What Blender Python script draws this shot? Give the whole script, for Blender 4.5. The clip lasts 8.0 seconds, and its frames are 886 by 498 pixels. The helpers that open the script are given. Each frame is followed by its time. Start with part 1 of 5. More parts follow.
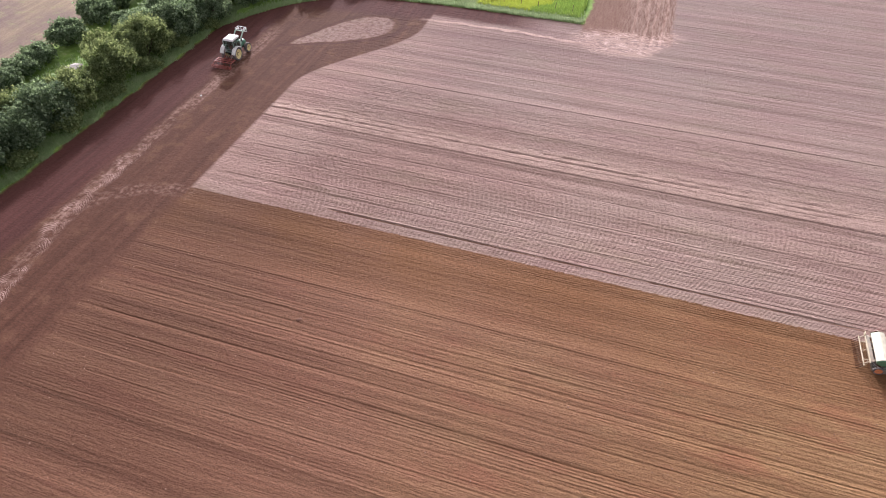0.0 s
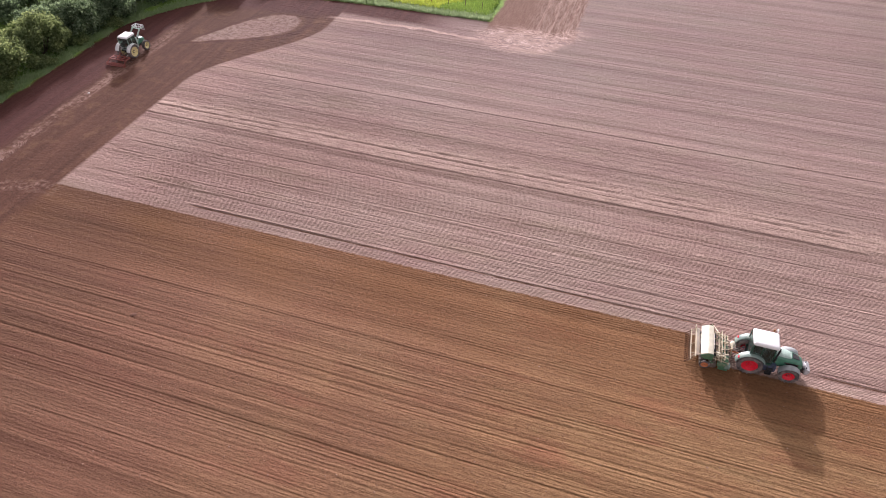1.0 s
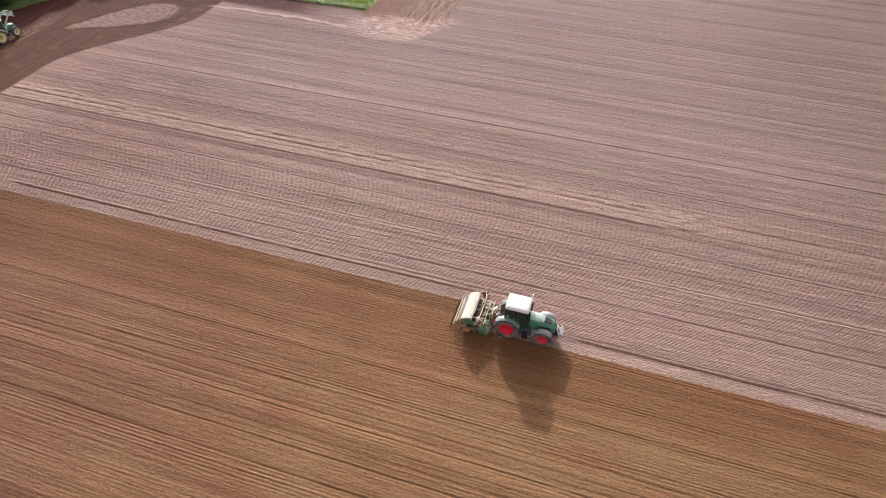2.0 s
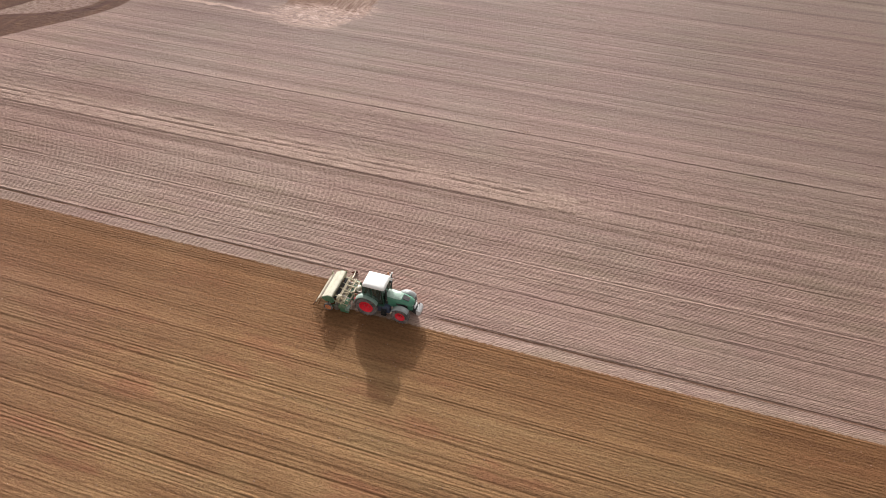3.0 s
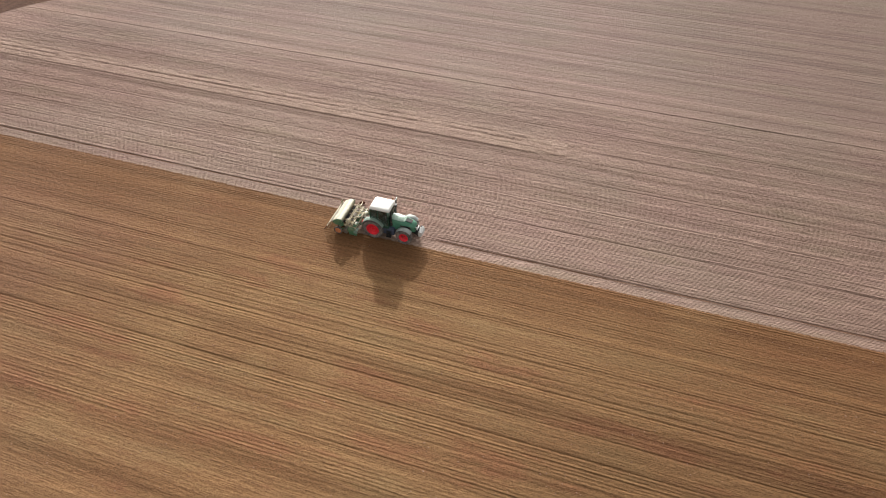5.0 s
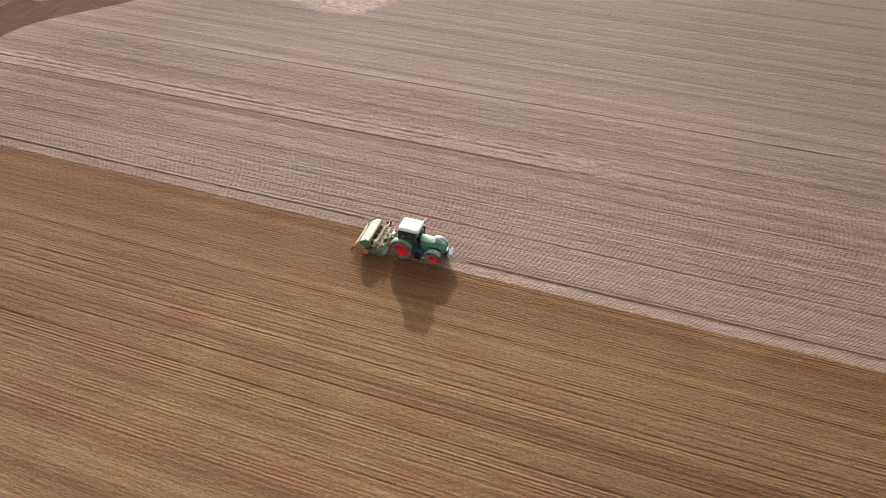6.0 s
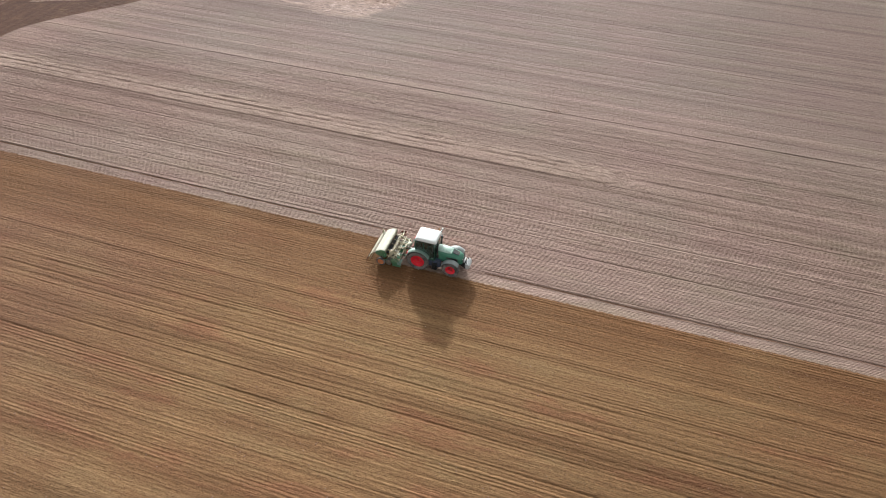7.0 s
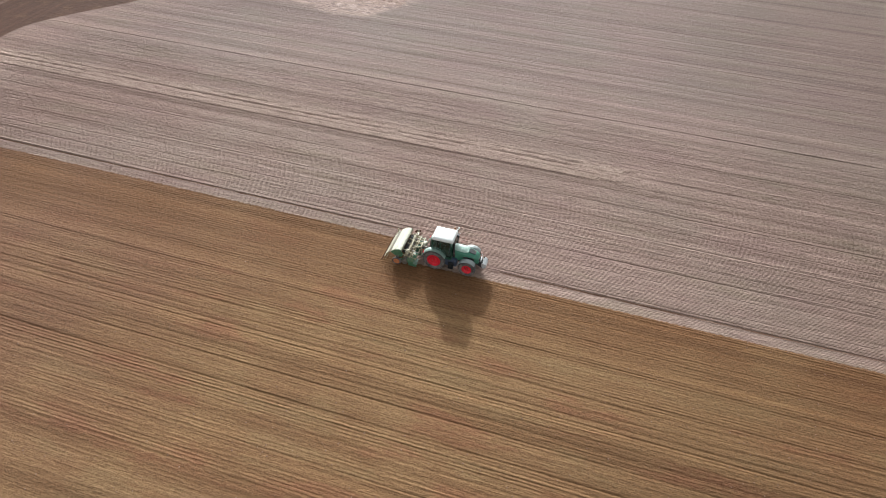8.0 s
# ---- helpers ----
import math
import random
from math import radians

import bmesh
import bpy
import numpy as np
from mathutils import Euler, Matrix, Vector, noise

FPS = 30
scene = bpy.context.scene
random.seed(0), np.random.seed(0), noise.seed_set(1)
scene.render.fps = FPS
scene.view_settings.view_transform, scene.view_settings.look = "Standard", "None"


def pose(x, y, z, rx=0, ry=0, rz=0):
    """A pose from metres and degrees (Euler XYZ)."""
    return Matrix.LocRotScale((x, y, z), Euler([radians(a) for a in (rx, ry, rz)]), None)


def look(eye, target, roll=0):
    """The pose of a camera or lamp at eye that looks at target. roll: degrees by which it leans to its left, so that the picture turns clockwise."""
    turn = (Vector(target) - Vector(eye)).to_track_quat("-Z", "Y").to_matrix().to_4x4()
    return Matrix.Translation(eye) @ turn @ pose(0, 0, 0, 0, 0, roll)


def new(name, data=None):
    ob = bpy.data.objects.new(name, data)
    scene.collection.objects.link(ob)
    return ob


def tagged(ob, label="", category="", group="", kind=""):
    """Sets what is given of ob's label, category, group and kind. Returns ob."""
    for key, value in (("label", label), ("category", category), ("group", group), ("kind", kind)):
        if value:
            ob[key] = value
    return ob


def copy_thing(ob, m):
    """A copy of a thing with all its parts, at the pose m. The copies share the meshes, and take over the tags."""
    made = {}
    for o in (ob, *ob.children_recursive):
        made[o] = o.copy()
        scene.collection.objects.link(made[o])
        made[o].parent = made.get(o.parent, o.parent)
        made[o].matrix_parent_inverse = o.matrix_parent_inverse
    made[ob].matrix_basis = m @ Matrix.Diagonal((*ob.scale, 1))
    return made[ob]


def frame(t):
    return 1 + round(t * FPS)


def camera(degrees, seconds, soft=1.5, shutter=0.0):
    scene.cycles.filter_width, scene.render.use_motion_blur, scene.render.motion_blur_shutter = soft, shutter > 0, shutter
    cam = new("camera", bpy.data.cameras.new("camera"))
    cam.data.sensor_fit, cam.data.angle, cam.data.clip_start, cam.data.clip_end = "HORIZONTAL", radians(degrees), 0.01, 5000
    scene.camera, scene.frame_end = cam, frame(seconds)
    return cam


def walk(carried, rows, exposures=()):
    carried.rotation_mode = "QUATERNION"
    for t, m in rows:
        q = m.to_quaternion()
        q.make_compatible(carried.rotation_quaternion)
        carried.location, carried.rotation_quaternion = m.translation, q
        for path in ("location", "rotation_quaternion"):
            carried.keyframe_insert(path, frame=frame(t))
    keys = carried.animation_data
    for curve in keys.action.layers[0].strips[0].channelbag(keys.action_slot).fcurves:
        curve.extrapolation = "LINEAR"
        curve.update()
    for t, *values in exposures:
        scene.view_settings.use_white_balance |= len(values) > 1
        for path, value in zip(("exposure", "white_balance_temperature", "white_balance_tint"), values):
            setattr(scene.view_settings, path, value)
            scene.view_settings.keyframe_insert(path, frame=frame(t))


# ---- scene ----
# Tilled field beside a hedge, seen from the air. x runs along the drilled rows, y across them.
# The seed drill tractor stands at the origin, under its rear axle.

# ---- camera ----
cam = camera(70.0, 8.0, soft=0.9, shutter=0.0)
PATH = [
    (0, (-26.29, -38.51, 39.98), (-36.95, -4.17, 5.24), 0.89),
    (0.5, (-19.03, -36.23, 39.73), (-29.56, -1.68, 5.15), 1.05),
    (1, (-13.54, -34.75, 39.48), (-24.20, -0.27, 4.88), 0.77),
    (1.2, (-11.89, -34.06, 39.33), (-22.55, 0.44, 4.74), 0.85),
    (2.3, (9.34, -31.28, 38.20), (-1.20, 3.45, 3.80), 0.87),
    (2.5, (11.04, -30.72, 37.97), (0.63, 3.98, 3.51), 1.10),
    (3, (14.76, -30.39, 38.35), (4.58, 4.20, 3.72), 1.27),
    (3.5, (17.63, -32.24, 38.24), (7.36, 2.38, 3.65), 1.26),
    (4, (18.36, -35.54, 37.43), (8.42, -0.72, 2.94), 1.70),
    (4.5, (18.16, -37.79, 37.14), (8.13, -2.99, 2.67), 1.69),
    (4.7, (17.88, -38.11, 37.07), (7.77, -3.32, 2.62), 1.51),
    (6, (14.98, -36.89, 36.83), (3.92, -1.84, 2.94), 0.94),
    (6.5, (14.02, -36.50, 36.35), (2.94, -1.15, 2.77), 1.13),
    (7, (12.34, -36.48, 36.65), (2.13, -1.06, 2.87), 1.96),
    (7.5, (11.44, -36.58, 36.45), (1.41, -1.11, 2.66), 2.07),
    (8, (10.60, -36.99, 36.54), (0.85, -1.45, 2.75), 2.44),
]
walk(cam, [(t, look(eye, target, roll)) for t, eye, target, roll in PATH],
     exposures=[(0, 0.96, 6000, 23), (1, 0.82, 6150, 26), (2.5, 0.70, 6350, 15), (4.5, 0.70, 6500, 8), (6.2, 0.70, 6200, 5), (8, 0.69, 5800, 2)])

# ---- light: low hazy sun from beyond the field, pale sky ----
SUN_EL, SUN_AZ = 20.0, -24.0
world = bpy.data.worlds.new("sky")
scene.world = world
world.use_nodes = True
wn = world.node_tree.nodes
sky = wn.new("ShaderNodeTexSky")
sky.sky_type = "NISHITA"
sky.sun_disc = False
sky.sun_elevation, sky.sun_rotation = radians(SUN_EL), radians(SUN_AZ)
sky.air_density, sky.dust_density, sky.ozone_density = 0.8, 4.0, 0.4
haze = wn.new("ShaderNodeHueSaturation")
haze.inputs["Saturation"].default_value = 0.0
world.node_tree.links.new(sky.outputs["Color"], haze.inputs["Color"])
veil = wn.new("ShaderNodeMix")
veil.data_type, veil.blend_type = "RGBA", "MULTIPLY"
veil.inputs[0].default_value = 1.0
veil.inputs[7].default_value = (1.0, 0.94, 0.89, 1.0)
world.node_tree.links.new(haze.outputs["Color"], veil.inputs[6])
world.node_tree.links.new(veil.outputs[2], wn["Background"].inputs["Color"])
wn["Background"].inputs["Strength"].default_value = 0.15
sun_data = bpy.data.lights.new("sun", "SUN")
sun_data.energy, sun_data.angle, sun_data.color = 2.9, radians(1.2), (1.0, 0.945, 0.87)
sun = new("sun", sun_data)
sun_dir = Vector((math.sin(radians(SUN_AZ)) * math.cos(radians(SUN_EL)), math.cos(radians(SUN_AZ)) * math.cos(radians(SUN_EL)), math.sin(radians(SUN_EL))))
sun.matrix_world = look(sun_dir * 200, (0, 0, 0))


# ---- material tools ----
class Nodes:
    """Small shorthand for building one node material."""

    def __init__(self, name):
        self.mat = bpy.data.materials.new(name)
        self.mat.use_nodes = True
        self.tree = self.mat.node_tree
        self.bsdf = self.tree.nodes["Principled BSDF"]

    def add(self, kind):
        return self.tree.nodes.new(kind)

    def put(self, sock, value):
        if isinstance(value, bpy.types.NodeSocket):
            self.tree.links.new(value, sock)
        else:
            sock.default_value = value

    def math(self, op, a, b=0.0, c=0.0, clamp=False):
        n = self.add("ShaderNodeMath")
        n.operation, n.use_clamp = op, clamp
        for sock, v in zip(n.inputs, (a, b, c)):
            self.put(sock, v)
        return n.outputs[0]

    def step(self, v, lo, hi, a=0.0, b=1.0):
        """Smooth step of v from lo to hi, from a to b."""
        n = self.add("ShaderNodeMapRange")
        n.interpolation_type = "SMOOTHSTEP"
        for sock, w in zip(n.inputs, (v, lo, hi, a, b)):
            self.put(sock, w)
        return n.outputs[0]

    def lin(self, v, lo, hi, a=0.0, b=1.0):
        n = self.add("ShaderNodeMapRange")
        for sock, w in zip(n.inputs, (v, lo, hi, a, b)):
            self.put(sock, w)
        return n.outputs[0]

    def coords(self, scale=(1, 1, 1), source="Object", turn=0.0):
        n, m = self.add("ShaderNodeTexCoord"), self.add("ShaderNodeMapping")
        m.inputs["Scale"].default_value = scale
        m.inputs["Rotation"].default_value = (0, 0, turn)
        self.tree.links.new(n.outputs[source], m.inputs["Vector"])
        return m.outputs[0]

    def noise(self, scale, detail=3.0, rough=0.55, vector=None, bend=0.0):
        n = self.add("ShaderNodeTexNoise")
        n.inputs["Scale"].default_value, n.inputs["Detail"].default_value = scale, detail
        n.inputs["Roughness"].default_value, n.inputs["Distortion"].default_value = rough, bend
        if vector is not None:
            self.tree.links.new(vector, n.inputs["Vector"])
        return n.outputs["Fac"]

    def mix(self, fac, a, b, blend="MIX"):
        n = self.add("ShaderNodeMix")
        n.data_type, n.blend_type = "RGBA", blend
        self.put(n.inputs[0], fac)
        for sock, v in ((n.inputs[6], a), (n.inputs[7], b)):
            self.put(sock, (*v, 1.0) if isinstance(v, tuple) and len(v) == 3 else v)
        return n.outputs[2]

    def bump(self, height, strength, distance, normal=None):
        n = self.add("ShaderNodeBump")
        n.inputs["Strength"].default_value, n.inputs["Distance"].default_value = strength, distance
        self.put(n.inputs["Height"], height)
        if normal is not None:
            self.put(n.inputs["Normal"], normal)
        return n.outputs[0]

    def done(self, color=None, rough=None, metal=None, normal=None):
        for key, v in (("Base Color", color), ("Roughness", rough), ("Metallic", metal), ("Normal", normal)):
            if v is not None:
                self.put(self.bsdf.inputs[key], (*v, 1.0) if isinstance(v, tuple) and len(v) == 3 else v)
        return self.mat


def surface(name, color, rough=0.5, metal=0.0, wear=None, wear_at=(0.5, 0.75), scale=6.0, bump=0.15, spread=0.25):
    """Painted, moulded or bare surface with grain, blotches and dust or wear of its own colour."""
    n = Nodes(name)
    v = n.coords()
    big, fine = n.noise(scale * 0.35, 4.0, 0.6, v), n.noise(scale * 6.0, 3.0, 0.6, v)
    dark, light = tuple(c * (1 - spread) for c in color), tuple(min(1.0, c * (1 + spread)) for c in color)
    col = n.mix(n.lin(big, 0.3, 0.7), dark, light)
    col = n.mix(n.lin(fine, 0.35, 0.7, 0.0, 0.35), col, tuple(c * 0.7 for c in color))
    r = n.lin(big, 0.3, 0.7, max(0.05, rough - 0.1), min(1.0, rough + 0.12))
    if wear:
        mask = n.step(n.math("ADD", n.math("MULTIPLY", big, 0.6), n.math("MULTIPLY", fine, 0.4)), *wear_at)
        col = n.mix(mask, col, wear)
        r = n.math("MAXIMUM", r, n.math("MULTIPLY", mask, 0.85))
    return n.done(col, r, metal, n.bump(fine, bump, 0.01))


DUST = (0.36, 0.26, 0.19)
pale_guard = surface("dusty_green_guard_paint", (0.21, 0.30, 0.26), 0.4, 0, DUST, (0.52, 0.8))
green_paint = surface("green_paint", (0.07, 0.235, 0.158), 0.35, 0, DUST, (0.56, 0.85))
dark_green = surface("dark_green_cab_paint", (0.028, 0.085, 0.058), 0.35, 0, DUST, (0.58, 0.88))
# loader arm paint; on the bonnet this pale colour imitates reflected sky
pale_paint_and_sheen = surface("pale_green_paint_and_sheen", (0.46, 0.62, 0.54), 0.25, 0, DUST, (0.55, 0.85))
red_rim = surface("red_rim_paint", (0.80, 0.025, 0.05), 0.4, 0, DUST, (0.6, 0.9))
yellow_rim = surface("yellow_rim_paint", (0.88, 0.76, 0.38), 0.45, 0, DUST, (0.55, 0.85))
white_roof = surface("white_roof_paint", (0.82, 0.83, 0.82), 0.35, 0, (0.62, 0.56, 0.48), (0.62, 0.9), spread=0.06)
grey_weight = surface("light_grey_casting", (0.55, 0.56, 0.57), 0.5, 0, DUST, (0.55, 0.85))
dull_white = surface("dull_white_guard_paint", (0.72, 0.74, 0.72), 0.5, 0, DUST, (0.58, 0.85))
rubber = surface("dusty_rubber", (0.07, 0.068, 0.07), 0.8, 0, (0.27, 0.23, 0.21), (0.38, 0.66), scale=9.0, bump=0.4)
grey_guard = surface("grey_plastic_guard", (0.30, 0.33, 0.33), 0.5, 0, DUST, (0.55, 0.85))
black_metal = surface("dark_frame_metal", (0.035, 0.038, 0.042), 0.5, 0.3, DUST, (0.5, 0.8))
tank_blue = surface("dark_blue_grey_plastic", (0.06, 0.08, 0.13), 0.45, 0, DUST, (0.55, 0.85))
steel = surface("worn_steel", (0.45, 0.43, 0.40), 0.4, 0.8, DUST, (0.45, 0.75))
cream_paint = surface("cream_hopper_paint", (0.52, 0.50, 0.385), 0.5, 0, DUST, (0.54, 0.88), spread=0.15)
dusty_bar = surface("dusty_cream_bars", (0.50, 0.44, 0.31), 0.6, 0, DUST, (0.5, 0.8))
worn_deck = surface("worn_step_board", (0.34, 0.31, 0.25), 0.7, 0, DUST, (0.45, 0.75))
orange_paint = surface("orange_paint", (0.60, 0.21, 0.085), 0.5, 0, DUST, (0.5, 0.8))
rust_red = surface("faded_red_paint", (0.30, 0.065, 0.05), 0.6, 0, (0.25, 0.14, 0.10), (0.45, 0.75))
drill_green = surface("drill_green_paint", (0.08, 0.20, 0.11), 0.5, 0, DUST, (0.48, 0.8))
soil_clod = surface("damp_soil", (0.13, 0.060, 0.038), 0.95, 0, None, scale=12.0, bump=0.6)
pale_stone = surface("pale_stone", (0.48, 0.45, 0.42), 0.85, 0, (0.25, 0.24, 0.2), (0.5, 0.7), scale=2.0, bump=0.6)
bark = surface("hedge_bark", (0.11, 0.085, 0.06), 0.9, 0, None, scale=14.0, bump=0.8)
seat_black = surface("black_seat_fabric", (0.03, 0.03, 0.03), 0.85)
lamp_clear = surface("clear_lamp_cover", (0.75, 0.76, 0.74), 0.12, 0, None, spread=0.05)
beacon_orange = surface("amber_beacon", (0.35, 0.16, 0.07), 0.3)


def cab_glass():
    n = Nodes("tinted_cab_glass")
    n.bsdf.inputs["Transmission Weight"].default_value = 0.9
    n.bsdf.inputs["IOR"].default_value = 1.45
    return n.done((0.30, 0.40, 0.36), 0.05)


glass = cab_glass()


def leaf_material(name, dark, light, tip):
    """Foliage: each leaf its own tone, light passing through, paler shoots in places."""
    n = Nodes(name)
    rnd = n.add("ShaderNodeNewGeometry").outputs["Random Per Island"]
    patch = n.noise(0.7, 3.0, 0.6, n.coords())
    col = n.mix(n.math("POWER", rnd, 1.8), dark, light)
    col = n.mix(n.step(patch, 0.45, 0.7, 0.0, 0.6), col, n.mix(n.math("POWER", rnd, 1.5), dark, tip))
    n.bsdf.inputs["Specular IOR Level"].default_value = 0.08
    n.done(col, 0.85)
    thin, both = n.add("ShaderNodeBsdfTranslucent"), n.add("ShaderNodeMixShader")
    n.put(thin.inputs["Color"], n.mix(0.5, col, tip))
    both.inputs[0].default_value = 0.45
    n.tree.links.new(n.bsdf.outputs[0], both.inputs[1])
    n.tree.links.new(thin.outputs[0], both.inputs[2])
    n.tree.links.new(both.outputs[0], n.tree.nodes["Material Output"].inputs["Surface"])
    return n.mat


leaf_dark = leaf_material("hawthorn_leaves", (0.04, 0.075, 0.042), (0.34, 0.44, 0.28), (0.30, 0.40, 0.18))
leaf_warm = leaf_material("field_maple_leaves", (0.055, 0.095, 0.042), (0.34, 0.43, 0.20), (0.42, 0.47, 0.17))
leaf_grass = leaf_material("verge_grass_blades", (0.22, 0.36, 0.15), (0.42, 0.56, 0.27), (0.55, 0.58, 0.38))
leaf_fresh = leaf_material("green_crop_leaves", (0.16, 0.30, 0.05), (0.34, 0.52, 0.12), (0.46, 0.60, 0.14))
leaf_gold = leaf_material("yellow_crop_leaves", (0.40, 0.50, 0.06), (0.58, 0.67, 0.12), (0.64, 0.71, 0.15))


# ---- ground: one sheet with rows, ruts and headland ----
RUT_END = 12.0  # where the worked ruts stop


def ground_material():
    n = Nodes("tilled_soil")
    pos = n.add("ShaderNodeNewGeometry").outputs["Position"]
    sep = n.add("ShaderNodeSeparateXYZ")
    n.tree.links.new(pos, sep.inputs[0])
    x, y = sep.outputs[0], sep.outputs[1]
    # edges wander a little
    wob = n.math("MULTIPLY", n.math("SUBTRACT", n.noise(0.35, 3.0, 0.6, pos), 0.5), 1.6)
    rag = n.math("MULTIPLY", n.math("SUBTRACT", n.noise(3.0, 2.0, 0.6, pos), 0.5), 0.35)
    xs = n.math("ADD", n.math("ADD", x, wob), rag)
    ys = n.math("ADD", n.math("ADD", y, n.math("MULTIPLY", wob, 0.9)), rag)
    yr = n.math("ADD", y, rag)

    def along_x(sx, sy, scale, detail=3.0, rough=0.6, bend=0.0):
        m = n.add("ShaderNodeMapping")
        m.inputs["Scale"].default_value = (sx, sy, 1.0)
        n.tree.links.new(pos, m.inputs["Vector"])
        return n.noise(scale, detail, rough, m.outputs[0], bend)

    # noises: streaks along the rows, along the headland, blotches, clods
    streak = along_x(0.012, 1.0, 0.9, 5.0, 0.66)
    streak_fine = along_x(0.12, 1.6, 4.0, 4.0, 0.75)
    tint = along_x(0.28, 1.0, 0.34, 4.0, 0.62)
    streak_y = along_x(1.0, 0.05, 1.3, 4.0, 0.62)
    blotch = n.noise(0.06, 4.0, 0.6, pos)
    blotch_mid = n.noise(0.5, 4.0, 0.65, pos)
    grain = along_x(0.6, 1.0, 6.0, 4.0, 0.8)
    clod = n.noise(1.6, 4.0, 0.7, pos)

    # dry, pale seedbed ahead of the drill
    field = n.mix(n.lin(streak, 0.1, 0.9), FIELD_D, FIELD_L)
    field = n.mix(n.lin(streak_fine, 0.45, 0.75, 0.0, 0.35), field, FIELD_F)
    field = n.mix(n.step(blotch, 0.4, 0.65, 0.0, 0.5), field, FIELD_B)
    # drilled soil: browner
    seeded = n.mix(n.lin(streak, 0.2, 0.8), SEED_D, SEED_L)
    seeded = n.mix(n.lin(streak_fine, 0.42, 0.72, 0.0, 0.5), seeded, SEED_F)
    seeded = n.mix(n.step(blotch, 0.42, 0.62, 0.0, 0.45), seeded, SEED_B)
    seeded = n.mix(n.step(tint, 0.52, 0.64, 0.0, 0.4), seeded, (0.225, 0.150, 0.075))
    seeded = n.mix(n.step(tint, 0.47, 0.34, 0.0, 0.5), seeded, (0.215, 0.090, 0.050))
    field = n.mix(n.step(tint, 0.52, 0.66, 0.0, 0.45), field, (0.305, 0.235, 0.178))
    field = n.mix(n.step(tint, 0.47, 0.34, 0.0, 0.45), field, (0.312, 0.205, 0.185))
    # redder soil to the left, its colours also lowered to imitate corner vignetting
    redder = n.step(n.math("ADD", x, n.math("MULTIPLY", n.math("SUBTRACT", blotch, 0.5), 50.0)), -4.0, -48.0)
    seeded = n.mix(n.math("MULTIPLY", redder, 0.75), seeded, n.mix(n.lin(streak, 0.34, 0.66), (0.110, 0.051, 0.035), (0.198, 0.101, 0.069)))
    moist = n.math("MULTIPLY", n.step(y, -9.0, -1.0), n.step(n.noise(0.09, 3.0, 0.5, pos), 0.3, 0.6, 0.3, 0.9))
    seeded = n.mix(moist, seeded, SEED_M)
    # headland soils
    brown = n.mix(n.lin(streak_y, 0.3, 0.7), HEAD_D, HEAD_L)
    brown = n.mix(n.step(n.noise(0.35, 5.0, 0.7, pos), 0.5, 0.66, 0.0, 0.6), brown, (0.140, 0.074, 0.042))
    brown = n.mix(n.step(clod, 0.42, 0.3, 0.0, 0.6), brown, (0.052, 0.023, 0.015))
    red = n.mix(n.lin(streak_y, 0.3, 0.7), RED_D, RED_L)
    pale = n.mix(n.step(n.math("ADD", n.math("MULTIPLY", streak_y, 0.4), n.math("MULTIPLY", clod, 0.6)), 0.42, 0.6), HEAD_L, PALE)

    # light falloff toward the right, painted into both soil colours
    right_falloff = n.step(n.math("ADD", x, n.math("MULTIPLY", n.math("SUBTRACT", blotch, 0.5), 40.0)), 8.0, 44.0, 0.0, 0.75)
    field = n.mix(right_falloff, field, n.mix(1.0, field, (0.72, 0.69, 0.66), "MULTIPLY"))
    seeded = n.mix(right_falloff, seeded, n.mix(1.0, seeded, (0.72, 0.66, 0.60), "MULTIPLY"))
    # drilled side dimmed in colour at the near right and far left, like falloff
    seed_dimming = n.math("MULTIPLY", n.step(n.math("ADD", x, n.math("MULTIPLY", n.math("SUBTRACT", blotch, 0.5), 30.0)), 4.0, 26.0), n.step(y, -6.0, -16.0, 0.0, 0.75))
    seed_dimming = n.math("MAXIMUM", seed_dimming, n.math("MULTIPLY", n.step(xs, -38.0, -60.0), 0.9))
    seeded = n.mix(seed_dimming, seeded, n.mix(1.0, seeded, (0.68, 0.65, 0.63), "MULTIPLY"))
    field = n.mix(n.step(n.math("ADD", x, n.math("MULTIPLY", n.math("SUBTRACT", blotch, 0.5), 30.0)), -22.0, -50.0), field, n.mix(1.0, field, (0.88, 0.845, 0.845), "MULTIPLY"))
    # distance haze painted into the far seedbed: darker and slightly bluer
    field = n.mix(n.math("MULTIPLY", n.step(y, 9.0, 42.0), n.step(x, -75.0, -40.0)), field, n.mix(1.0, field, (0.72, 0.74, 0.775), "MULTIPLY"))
    # drilled side of the boundary, which steps over by one pass at the drill
    edge = n.step(x, -2.4, -1.9, 1.5, -0.95)
    is_seed = n.step(n.math("SUBTRACT", yr, edge), 0.1, -0.1)
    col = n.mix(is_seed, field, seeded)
    # every pass of the machines leaves its own tone
    passes = n.math("ADD", n.math("MULTIPLY", along_x(0.004, 1.0, 0.55, 3.0, 0.75), 0.7), n.math("MULTIPLY", along_x(0.02, 1.0, 2.6, 2.0, 0.6), 0.3))
    col = n.mix(n.lin(passes, 0.5, 0.32, 0.0, 1.0), col, n.mix(1.0, col, (0.66, 0.62, 0.6), "MULTIPLY"))
    col = n.mix(n.lin(passes, 0.5, 0.68, 0.0, 1.0), col, n.mix(1.0, col, (1.32, 1.33, 1.33), "MULTIPLY"))
    # a strip of undisturbed soil between the drilled edge and the marker line stays pale
    band = n.math("MULTIPLY", n.step(n.math("ABSOLUTE", n.math("SUBTRACT", yr, 17.5)), 1.9, 1.2), n.step(x, RUT_END + 12.0, RUT_END - 4.0))
